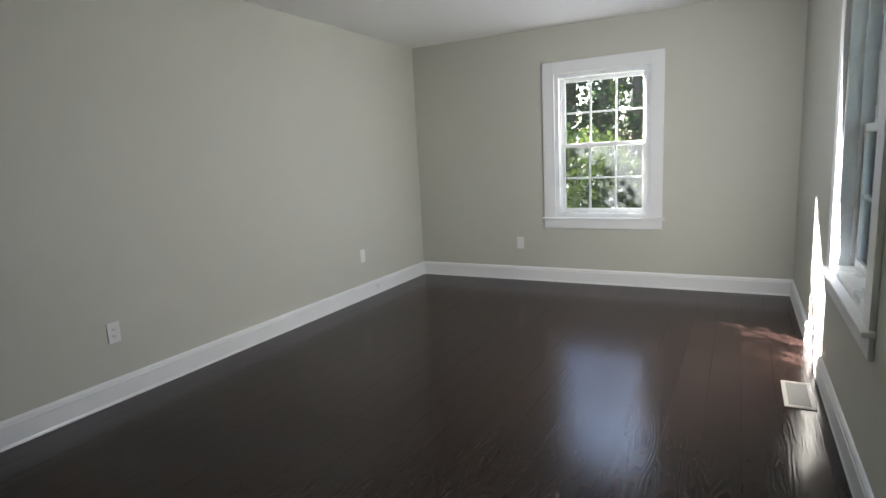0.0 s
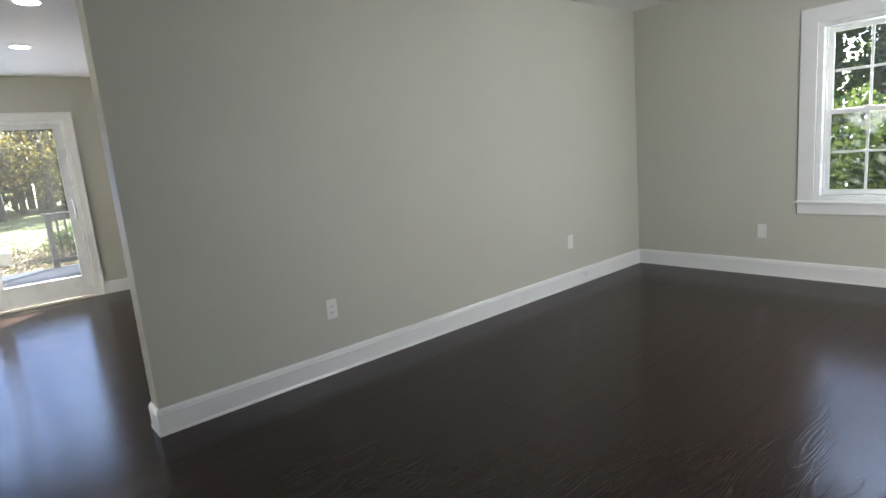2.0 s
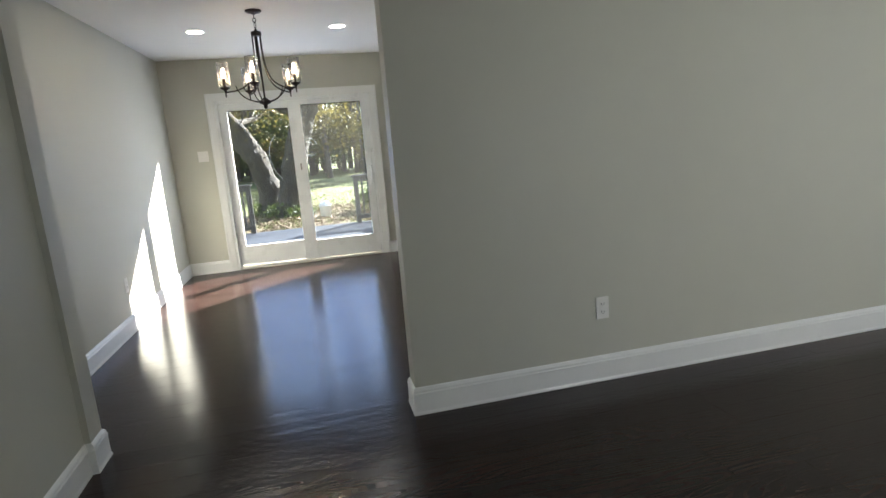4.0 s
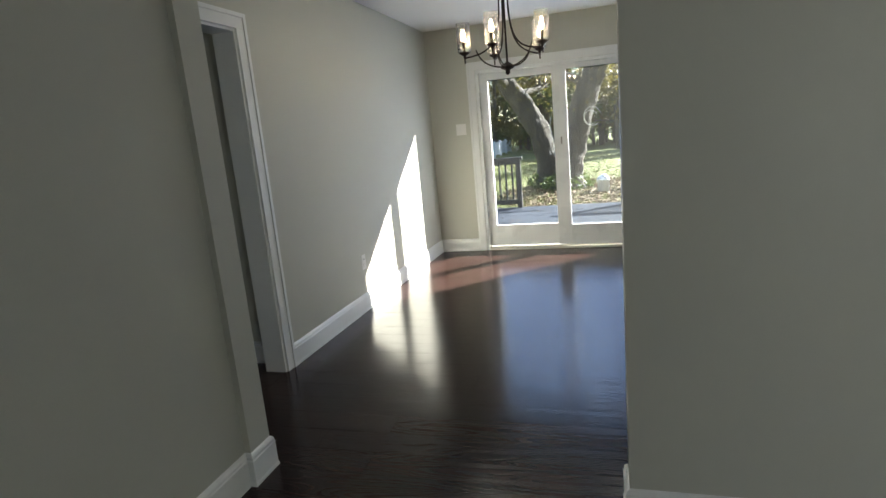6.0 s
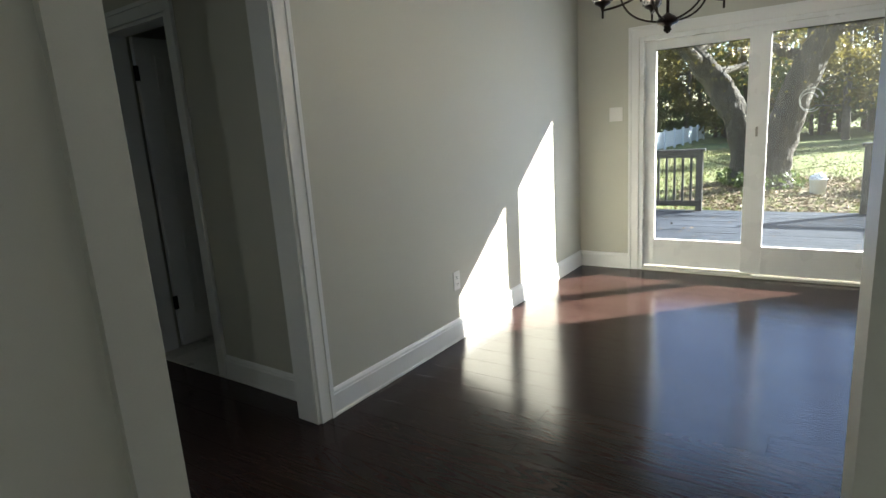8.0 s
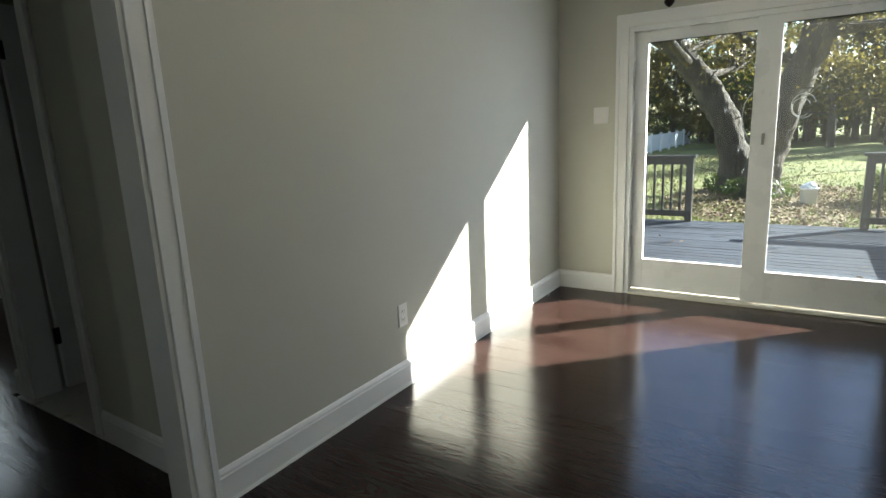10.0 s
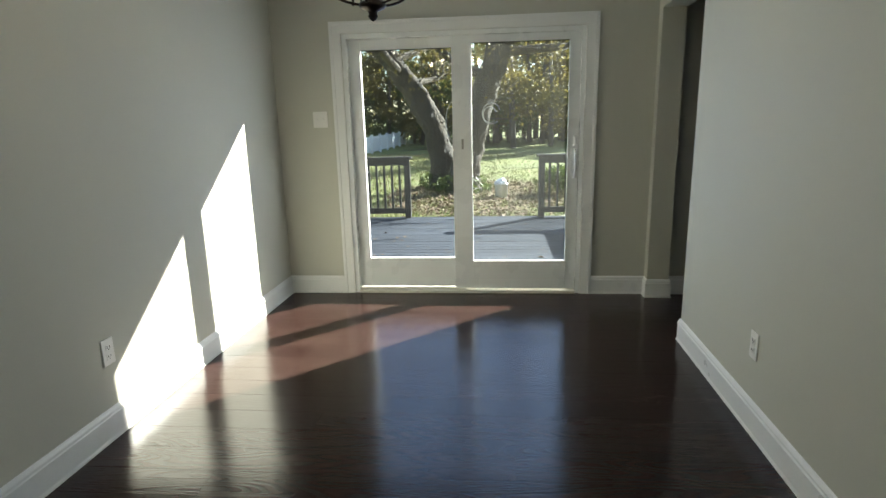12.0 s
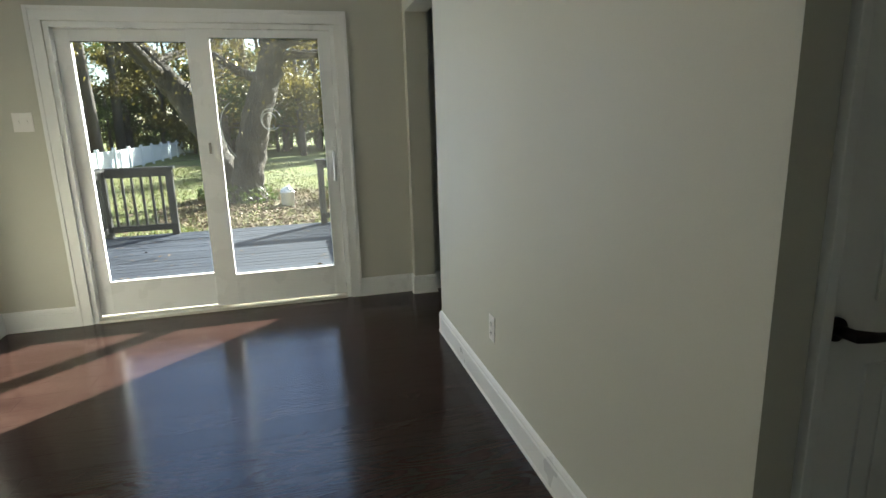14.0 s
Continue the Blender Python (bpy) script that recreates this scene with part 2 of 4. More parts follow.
def tube(bm, pts, radii, n=8, cap=True):
    """A round bar along a line of points."""
    pts = [Vector(p) for p in pts]
    if not hasattr(radii, "__len__"):
        radii = [radii] * len(pts)
    rings, up = [], None
    for i, p in enumerate(pts):
        d = (pts[min(i + 1, len(pts) - 1)] - pts[max(i - 1, 0)]).normalized()
        if up is None:
            up = d.orthogonal().normalized()
        up = (up - d * up.dot(d)).normalized()
        side = d.cross(up)
        rings.append([bm.verts.new(p + (up * math.cos(a) + side * math.sin(a)) * radii[i]) for a in [2 * math.pi * k / n for k in range(n)]])
    for a, b in zip(rings, rings[1:]):
        for k in range(n):
            bm.faces.new((a[k], a[(k + 1) % n], b[(k + 1) % n], b[k]))
    if cap:
        bm.faces.new(rings[0][::-1])
        bm.faces.new(rings[-1])


def lathe(bm, prof, n=20, centre=(0, 0, 0)):
    """A turned shape from (radius, height) pairs."""
    rings = []
    for r, z in prof:
        rings.append([bm.verts.new((centre[0] + r * math.cos(2 * math.pi * k / n), centre[1] + r * math.sin(2 * math.pi * k / n), centre[2] + z)) for k in range(n)])
    for a, b in zip(rings, rings[1:]):
        for k in range(n):
            bm.faces.new((a[k], a[(k + 1) % n], b[(k + 1) % n], b[k]))


def bez(p0, p1, p2, p3, n=14):
    p0, p1, p2, p3 = (Vector(p) for p in (p0, p1, p2, p3))
    return [p0 * (1 - t) ** 3 + p1 * 3 * t * (1 - t) ** 2 + p2 * 3 * t * t * (1 - t) + p3 * t ** 3 for t in [i / n for i in range(n + 1)]]


def soup(name, quads, material, label="", category="", kind="stuff", parent=None):
    """Many small loose leaves or blades: quads is an array (n, 4, 3)."""
    n = len(quads)
    me = bpy.data.meshes.new(name)
    me.from_pydata(quads.reshape(-1, 3).tolist(), [], np.arange(n * 4).reshape(-1, 4).tolist())
    me.materials.append(material)
    ob = new(name, me)
    ob.parent = parent
    return tagged(ob, label, category, "", kind)


def leaves(rng, centres, size, flat=0.0):
    """Leaf-shaped quads with random turns at the given centres."""
    n = len(centres)
    a = rng.normal(size=(n, 3))
    a[:, 2] *= 1 - flat
    a /= np.linalg.norm(a, axis=1, keepdims=True)
    b = rng.normal(size=(n, 3))
    b[:, 2] *= 1 - flat
    b -= a * (a * b).sum(1, keepdims=True)
    b /= np.linalg.norm(b, axis=1, keepdims=True)
    s = size * rng.uniform(0.6, 1.4, (n, 1))
    a, b = a * s, b * s * 0.55
    return np.stack([centres - a, centres - a * 0.1 + b, centres + a, centres - a * 0.1 - b], 1)


def wall(name, axis, lo, hi, a0, a1, openings=(), z0=0.0, z1=2.565, material=None, label="painted greige drywall wall"):
    """A wall from a0 to a1 along the other axis, lo to hi thick along axis, with openings (a0, a1, z0, z1)."""
    bm = bmesh.new()

    def blk(p, q, r, s):
        if q - p > 1e-4 and s - r > 1e-4:
            bx(bm, *((lo, p, r, hi, q, s) if axis == "x" else (p, lo, r, q, hi, s)))
    at = a0
    for o0, o1, oz0, oz1 in sorted(openings):
        blk(at, o0, z0, z1)
        blk(o0, o1, z0, oz0)
        blk(o0, o1, oz1, z1)
        at = o1
    blk(at, a1, z0, z1)
    bmesh.ops.remove_doubles(bm, verts=bm.verts, dist=1e-5)
    ob = part(name, bm, material or WALL)
    return tagged(ob, label, "wall", kind="structure")


BASE = [(0.0, 0.0), (0.018, 0.0), (0.018, 0.008), (0.0145, 0.018), (0.0145, 0.106), (0.017, 0.110), (0.013, 0.117), (0.013, 0.126), (0.007, 0.137), (0.0, 0.142)]


def profile_run(bm, prof, p0, p1, out, e0=0, e1=0):
    """Extrudes a profile (depth, height) from p0 to p1; out points off the wall; e: mitre, 1 outer corner, -1 inner corner."""
    p0, p1, out = Vector((*p0, 0)), Vector((*p1, 0)), Vector((*out, 0))
    d = (p1 - p0).normalized()
    ra = [bm.verts.new(p0 + out * a - d * e0 * a + Vector((0, 0, z))) for a, z in prof]
    rb = [bm.verts.new(p1 + out * a + d * e1 * a + Vector((0, 0, z))) for a, z in prof]
    for i in range(len(prof) - 1):
        bm.faces.new((ra[i], ra[i + 1], rb[i + 1], rb[i]))
    bm.faces.new(ra)
    bm.faces.new(rb)


def baseboard(p0, p1, out, e0=0, e1=0):
    bm = bmesh.new()
    profile_run(bm, BASE, p0, p1, out, e0, e1)
    ob = part("baseboard", bm, TRIM)
    return tagged(ob, "white painted baseboard with a moulded top edge", "baseboard", kind="structure")


def casing(parent, axis, face, out, a0, a1, z0, z1, w=0.085, legs=True, name="casing"):
    """Moulded casing round an opening on the wall face: two legs and a head, each with a raised back band."""
    def piece(p, q, r, s, band):
        bm = bmesh.new()
        for (b0, b1, c0, c1, t0, t) in [(p, q, r, s, 0, 0.014), band]:
            u0, u1 = face + out * t0, face + out * t
            bx(bm, *((u0, b0, c0, u1, b1, c1) if axis == "x" else (b0, u0, c0, b1, u1, c1)), bevel=0.002)
        return part(name, bm, TRIM, parent)
    piece(a0 - w, a0, z0, z1, (a0 - w, a0 - w + 0.024, z0, z1 + w, 0.001, 0.022))
    piece(a1, a1 + w, z0, z1, (a1 + w - 0.024, a1 + w, z0, z1 + w, 0.001, 0.022))
    piece(a0 - w, a1 + w, z1, z1 + w, (a0 - w + 0.024, a1 + w - 0.024, z1 + w - 0.024, z1 + w, 0.001, 0.022))


# ---- structure ----
SOUTH_SIDE, NORTH_SIDE = [], []     # the two long dining walls stand about a degree out of square
wall("wall_partition", "x", -0.158, -0.018, 0.018, 4.59)
wall("wall_north", "y", 4.59, 4.75, -4.60, 3.68, [(1.52, 2.385, 0.66, 2.0)])
wall("wall_east", "x", 3.525, 3.68, -1.62, 4.59, [(1.60, 2.465, 0.66, 2.0)])
wall("wall_south", "y", -1.62, -1.472, -0.038, 3.525)
wall("wall_stub", "x", -0.172, -0.038, -6.30, -1.444)
SOUTH_SIDE.append(wall("wall_dining_south", "y", -2.0, -1.862, -4.45, -0.15, [(-1.10, -0.32, 0.0, 2.0)]))
SOUTH_SIDE.append(wall("wall_hall_west", "x", -1.345, -1.218, -3.71, -2.0, [(-3.535, -2.84, 0.0, 2.03)]))
SOUTH_SIDE.append(wall("wall_bath_south", "y", -3.71, -3.58, -4.435, -1.345))
wall("wall_west", "x", -4.545, -4.435, -6.45, 4.59, [(-1.33, 0.447, -0.005, 1.98)], z0=-0.005)
NORTH_SIDE.append(wall("wall_dining_north", "y", 0.937, 1.097, -4.46, -1.14, [(-4.345, -3.49, 0.0, 2.06)]))
NORTH_SIDE.append(wall("wall_closet_east", "x", -1.14, -0.998, 0.937, 4.59, [(1.06, 1.815, 0.0, 2.03)]))
wall("wall_bedroom_south", "y", -6.45, -6.30, -4.435, -0.035, [(-1.98, -1.20, 0.66, 1.95)])
cl = boxpart("ceiling", (-4.435, -6.30, 2.441, 3.525, 4.59, 2.56), CEIL)
tagged(cl, "smooth white painted drywall ceiling", "ceiling", kind="structure")
rf = bmesh.new()
bx(rf, -4.9, -6.75, 2.57, 3.95, 5.05, 2.72)
tagged(part("roof", rf, SIDING), "flat roof slab with short eaves above the rooms", "roof", kind="structure")
fl = boxpart("floor", (-4.435, -6.30, -0.14, 3.525, 4.59, -0.012), SUBFLOOR)
tagged(fl, "dark espresso-stained wide oak plank floor with satin sheen", "floor", kind="structure")

B = baseboard
# living room
B((-0.018, 0.018), (-0.018, 4.59), (1, 0), 1, -1)
B((-0.158, 0.018), (-0.018, 0.018), (0, -1), 1, 1)
B((-0.158, 4.59), (-0.158, 0.018), (-1, 0), -1, 1)
B((-0.018, 4.59), (3.525, 4.59), (0, -1), -1, -1)
B((3.525, 4.59), (3.525, -1.472), (-1, 0), -1, -1)
B((3.525, -1.472), (-0.038, -1.472), (0, 1), -1, -1)
B((-0.038, -1.472), (-0.038, -1.444), (1, 0), -1, 1)
B((-0.038, -1.444), (-0.172, -1.444), (0, 1), 1, 1)
B((-0.172, -1.444), (-0.172, -1.862), (-1, 0), 1, -1)
# dining room
SOUTH_SIDE.append(B((-1.186, -1.862), (-4.435, -1.862), (0, 1), 0, -1))
B((-4.435, -1.862), (-4.435, -1.416), (1, 0), -1, 0)
B((-4.435, 0.533), (-4.435, 0.937), (1, 0), 0, -1)
NORTH_SIDE.append(B((-4.435, 0.937), (-4.345, 0.937), (0, -1), -1, 1))
NORTH_SIDE.append(B((-4.345, 0.937), (-4.345, 1.097), (1, 0), 1, 1))
NORTH_SIDE.append(B((-4.345, 1.097), (-4.435, 1.097), (0, 1), 1, -1))
B((-4.435, 1.097), (-4.435, 4.59), (1, 0), -1, -1)
NORTH_SIDE.append(B((-3.49, 0.937), (-0.998, 0.937), (0, -1), 1, 1))
NORTH_SIDE.append(B((-3.49, 1.097), (-3.49, 0.937), (-1, 0), 1, 1))
NORTH_SIDE.append(B((-0.998, 1.852), (-0.998, 4.59), (1, 0), 0, -1))
# hall and far bedroom
SOUTH_SIDE.append(B((-1.218, -2.0), (-1.218, -2.752), (1, 0), 0, 0))
SOUTH_SIDE.append(B((-1.218, -3.623), (-1.218, -3.71), (1, 0), 0, 1))
B((-0.172, -2.0), (-0.172, -6.30), (-1, 0), 0, -1)
B((-4.435, -6.30), (-0.172, -6.30), (0, 1), -1, -1)


# ---- windows, sliding door, doors ----
def sash_window(name, m, label):
    """Double-hung window, six panes over six, in local x (width), y (into the room is -y), z up; width 0.865 and height 1.34."""
    root = empty(name, (0, 0, 0), label, "window", kind="structure")
    W, H = 0.865, 1.34
    bm = bmesh.new()
    for b in ((0, 0.0, 0, 0.035, 0.15, H), (W - 0.035, 0.0, 0, W, 0.15, H), (0.035, 0.0, H - 0.035, W - 0.035, 0.15, H), (0.035, 0.0, 0, W - 0.035, 0.15, 0.03)):
        bx(bm, *b, bevel=0.002)
    for x in (0.035, W - 0.047):
        bx(bm, x, 0.056, 0.03, x + 0.012, 0.068, H - 0.035)
    part("window_frame", bm, VINYL, root)
    x0, x1 = 0.037, W - 0.037
    for sname, z0, z1, y in (("lower_sash", 0.032, 0.69, 0.072), ("upper_sash", 0.655, H - 0.037, 0.108)):
        bm = bmesh.new()
        st = 0.038
        for b in ((x0, y, z0, x0 + st, y + 0.03, z1), (x1 - st, y, z0, x1, y + 0.03, z1), (x0 + st, y, z1 - 0.035, x1 - st, y + 0.03, z1), (x0 + st, y, z0, x1 - st, y + 0.03, z0 + 0.04)):
            bx(bm, *b, bevel=0.003)
        s = part(sname, bm, VINYL, root)
        gx0, gx1, gz0, gz1 = x0 + st, x1 - st, z0 + 0.04, z1 - 0.035
        dx, dz = (gx1 - gx0) / 3, (gz1 - gz0) / 2
        for k in (1, 2):
            boxpart("muntin", (gx0 + dx * k - 0.009, y + 0.006, gz0, gx0 + dx * k + 0.009, y + 0.024, gz1), VINYL, s, bevel=0.003)
        for k in range(3):
            boxpart("muntin", (gx0 + dx * k + 0.0095, y + 0.006, gz0 + dz - 0.009, gx0 + dx * (k + 1) - 0.0095, y + 0.024, gz0 + dz + 0.009), VINYL, s, bevel=0.003)
        for i in range(3):
            for j in range(2):
                p = boxpart("pane", (gx0 + dx * i + 0.003, y + 0.013, gz0 + dz * j + 0.003, gx0 + dx * (i + 1) - 0.003, y + 0.017, gz0 + dz * (j + 1) - 0.003), GLASS, s)
                p.visible_shadow = False
        if sname == "lower_sash":
            scr = boxpart("insect_screen", (x0 + 0.01, 0.1405, 0.035, x1 - 0.01, 0.1415, 0.66), SCREEN, root, "fine grey insect screen")
            scr.visible_shadow = False
            for k in (1, 2):
                bm = bmesh.new()
                bx(bm, gx0 + dx * k - 0.03, y - 0.004, z1 - 0.002, gx0 + dx * k + 0.03, y + 0.026, z1 + 0.012, bevel=0.004)
                part("sash_lock", bm, VINYL, s)
    # interior casing: flat boards, stool and apron
    w, f = 0.115, 0.0
    for b in ((-w, -0.02, -0.008, -0.002, -0.001, H + w), (W + 0.002, -0.02, -0.008, W + w, -0.001, H + w), (-0.0015, -0.02, H + 0.002, W + 0.0015, -0.001, H + w)):
        boxpart("casing", b, TRIM, root, bevel=0.0015)
    bm = bmesh.new()
    bx(bm, -w - 0.02, -0.045, -0.03, W + w + 0.02, -0.001, -0.009, bevel=0.005)
    bx(bm, 0.002, -0.0012, -0.0295, W - 0.002, 0.07, -0.0005)
    part("window_sill", bm, TRIM, root)
    boxpart("apron", (-w, -0.018, -0.115, W + w, -0.001, -0.031), TRIM, root, bevel=0.003)
    root.matrix_world = m
    return root


sash_window("window_1", pose(1.52, 4.59, 0.66), "white double-hung window with six-over-six panes and flat white casing")
sash_window("window_2", pose(3.525, 2.465, 0.66, 0, 0, -90), "white double-hung window with wide casing on the sunny side wall")
bw = sash_window("window_3", pose(-1.19, -6.30, 0.66, 0, 0, 180) @ Matrix.Diagonal((0.92, 1, 0.965, 1)), "white divided-light window in the far bedroom wall")


def sliding_door():
    root = empty("door_1", (-4.435, -0.44, 0), "white vinyl sliding patio door with two large clear panes", "sliding door", kind="structure")
    root.matrix_world = Matrix.Identity(4)
    casing(root, "x", -4.435, 1, -1.33, 0.447, 0.0, 1.98)
    bm = bmesh.new()
    for b in ((-4.545, -1.33, 0.0, -4.44, -1.298, 1.98), (-4.545, 0.415, 0.0, -4.44, 0.447, 1.98), (-4.545, -1.298, 1.945, -4.44, 0.415, 1.98)):
        bx(bm, *b, bevel=0.002)
    part("door_frame", bm, VINYL, root)
    bm = bmesh.new()
    bx(bm, -4.62, -1.298, -0.004, -4.425, 0.415, 0.02, bevel=0.004)
    bx(bm, -4.4955, -1.298, 0.02, -4.4915, 0.415, 0.032)
    part("threshold", bm, VENT, root, "aluminium and wood track sill")
    for nm, y0, y1, x, gy0, gy1 in (("fixed_panel", -1.297, -0.405, -4.537, -1.208, -0.505), ("sliding_panel", -0.521, 0.414, -4.490, -0.375, 0.333)):
        bm = bmesh.new()
        z0, z1, g0, g1 = (0.034, 1.944, 0.272, 1.866) if nm == "fixed_panel" else (0.034, 1.944, 0.258, 1.888)
        for b in ((x, y0, z0, x + 0.036, gy0, z1), (x, gy1, z0, x + 0.036, y1, z1), (x, gy0, z0, x + 0.036, gy1, g0), (x, gy0, g1, x + 0.036, gy1, z1)):
            bx(bm, *b, bevel=0.0025)
        p = part(nm, bm, VINYL, root)
        bm = bmesh.new()
        for b in ((x + 0.037, gy0 - 0.012, g0 - 0.012, x + 0.042, gy0, g1 + 0.012), (x + 0.037, gy1, g0 - 0.012, x + 0.042, gy1 + 0.012, g1 + 0.012),
                  (x + 0.037, gy0, g0 - 0.012, x + 0.042, gy1, g0), (x + 0.037, gy0, g1, x + 0.042, gy1, g1 + 0.012)):
            bx(bm, *b, bevel=0.0015)
        part("glazing_bead", bm, VINYL, p)
        g = boxpart("pane", (x + 0.016, gy0 - 0.005, g0 - 0.005, x + 0.022, gy1 + 0.005, g1 + 0.005), GLASS if nm == "fixed_panel" else DUSTY, p)
        g.visible_shadow = False
        boxpart("gasket", (x + 0.0425, gy0, g1 - 0.005, x + 0.044, gy1, g1 + 0.001), SLOT, p, "thin black glazing gasket")
        if nm == "sliding_panel":
            bm = bmesh.new()
            xs = x + 0.037
            bx(bm, xs, 0.352, 0.90, xs + 0.008, 0.392, 1.12, bevel=0.004)
            tube(bm, bez((xs + 0.005, 0.387, 0.905), (xs + 0.075, 0.387, 0.92), (xs + 0.075, 0.387, 1.09), (xs + 0.005, 0.387, 1.11)), 0.011, 10)
            part("handle", bm, VINYL, p, "white pull handle", smooth=False)
            bm = bmesh.new()
            bx(bm, xs, 0.373, 1.145, xs + 0.010, 0.401, 1.215, bevel=0.004)
            bx(bm, xs + 0.010, 0.381, 1.15, xs + 0.03, 0.393, 1.19, bevel=0.003)
            part("lock_lever", bm, VINYL, p)
            boxpart("latch", (xs, -0.455, 1.13, xs + 0.008, -0.438, 1.205), VENTGREY, p, "grey latch plate", bevel=0.002)


sliding_door()


def panel_door(name, width, height, label, hinge_side_handle=False, lever=None):
    """Six-panel door leaf in local x (width from the hinge), y thickness 0.035, z up."""
    root = empty(name, (0, 0, 0), label, "door", kind="structure")
    bm = bmesh.new()
    bx(bm, 0, 0, 0.008, width, 0.035, height, bevel=0.002)
    leaf = part("door_leaf", bm, TRIM, root)
    pw = (width - 0.36) / 2
    for x in (0.12, width - 0.12 - pw):
        for z0, z1 in ((0.22, 0.82), (0.95, 1.55), (1.66, 1.90)):
            for y0, y1 in ((-0.006, -0.0005), (0.0355, 0.041)):
                bm = bmesh.new()
                for b in ((x, y0, z0, x + 0.018, y1, z1), (x + pw - 0.018, y0, z0, x + pw, y1, z1), (x + 0.018, y0, z0, x + pw - 0.018, y1, z0 + 0.018), (x + 0.018, y0, z1 - 0.018, x + pw - 0.018, y1, z1)):
                    bx(bm, *b)
                bx(bm, x + 0.05, y0 + 0.001, z0 + 0.05, x + pw - 0.05, y1 - 0.001, z1 - 0.05, bevel=0.002)
                part("panel_moulding", bm, TRIM, leaf)
    return root, leaf


# bathroom door, open into the bathroom
dt = empty("door_trim", (0, 0, 0), "white moulded door casing on the hall wall", "door casing", kind="structure")
casing(dt, "x", -1.218, 1, -3.535, -2.84, 0.0, 2.03)
bm = bmesh.new()
for b in ((-1.345, -3.535, 0, -1.218, -3.517, 2.03), (-1.345, -2.858, 0, -1.218, -2.84, 2.03), (-1.345, -3.517, 2.012, -1.218, -2.858, 2.03)):
    bx(bm, *b)
dj = tagged(part("door_jamb", bm, TRIM), "white painted door jamb in the hall", "door jamb", kind="structure")
d2, leaf2 = panel_door("door_2", 0.64, 2.0, "white six-panel interior door standing open into a bathroom")
for z in (0.27, 1.74):
    bm = bmesh.new()
    bx(bm, -0.022, 0.0362, z, 0.010, 0.039, z + 0.09)
    tube(bm, [(-0.006, 0.043, z), (-0.006, 0.043, z + 0.09)], 0.007)
    part("hinge", bm, IRON, d2, "black butt hinge")
d2.matrix_world = pose(-1.36, -3.513, 0.012, 0, 0, 180) @ Matrix.Diagonal((1, -1, 1, 1))

# cased doorway from the dining room to the hall
dc = empty("doorway_trim", (0, 0, 0), "white moulded casing round an open doorway to the hall", "door casing", kind="structure")
casing(dc, "y", -1.862, 1, -1.10, -0.32, 0.0, 2.0)
bm = bmesh.new()
for b in ((-1.10, -2.0, 0, -1.085, -1.862, 2.0), (-0.335, -2.0, 0, -0.32, -1.862, 2.0), (-1.085, -2.0, 1.985, -0.335, -1.862, 2.0)):
    bx(bm, *b)
part("jamb", bm, TRIM, dc)

# closet door in the dark passage
c3 = empty("closet_trim", (0, 0, 0), "white casing round a closed door in the dim passage", "door casing", kind="structure")
casing(c3, "x", -0.998, 1, 1.06, 1.815, 0.0, 2.03, w=0.035)
d3, leaf3 = panel_door("door_3", 0.752, 2.02, "closed white interior door with a dark lever in a dim passage")
bm = bmesh.new()
tube(bm, [(0.724, -0.001, 0.905), (0.724, -0.012, 0.905)], 0.023, 20)
tube(bm, [(0.724, -0.012, 0.905), (0.724, -0.05, 0.905)], [0.012, 0.011], 12)
tube(bm, [(0.728, -0.052, 0.907), (0.685, -0.054, 0.901), (0.65, -0.054, 0.899), (0.62, -0.05, 0.907), (0.60, -0.048, 0.911)], [0.012, 0.010, 0.008, 0.012, 0.008], 12)
part("door_handle", bm, BRONZE, leaf3, "oil-rubbed bronze lever handle", smooth=True)
d3.matrix_world = pose(-1.012, 1.814, 0.0, 0, 0, -90) @ Matrix.Diagonal((1, -1, 1, 1))

SOUTH_SIDE += [dt, dj, d2, dc]
NORTH_SIDE += [c3, d3]


# ---- fixtures ----
def outlet(m, label, kind="duplex"):
    """Wall plate in local x (width), z up, facing -y."""
    root = empty("wall_outlet" if kind != "switch" else "light_switch", (0, 0, 0), label, "outlet" if kind != "switch" else "switch",
                 "wall outlets" if kind != "switch" else "")
    w = 0.057 if kind == "switch" else 0.036
    h = 0.06
    boxpart("cover_plate", (-w, -0.006, -h, w, -0.0005, h), PLASTIC, root, bevel=0.0025)
    if kind == "duplex":
        for z in (-0.021, 0.021):
            bm = bmesh.new()
            bx(bm, -0.016, -0.0085, z - 0.014, 0.016, -0.0061, z + 0.014, bevel=0.001)
            soc = part("socket", bm, PLASTIC, root)
            bm = bmesh.new()
            bx(bm, -0.009, -0.0095, z - 0.003, -0.0065, -0.0086, z + 0.007)
            bx(bm, 0.006, -0.0095, z - 0.003, 0.0085, -0.0086, z + 0.006)
            bx(bm, -0.002, -0.0095, z - 0.011, 0.002, -0.0086, z - 0.007)
            part("slot", bm, SLOT, soc)
    elif kind == "blank":
        boxpart("insert", (-0.016, -0.0085, -0.033, 0.016, -0.0061, 0.033), PLASTIC, root, bevel=0.001)
    else:
        for x in (-0.023, 0.023):
            bm = bmesh.new()
            bx(bm, x - 0.005, -0.008, -0.012, x + 0.005, -0.0061, 0.012)
            bx(bm, x - 0.003, -0.016, 0.0, x + 0.003, -0.008, 0.009, bevel=0.001)
            part("toggle", bm, PLASTIC, root)
    root.matrix_world = m
    return root


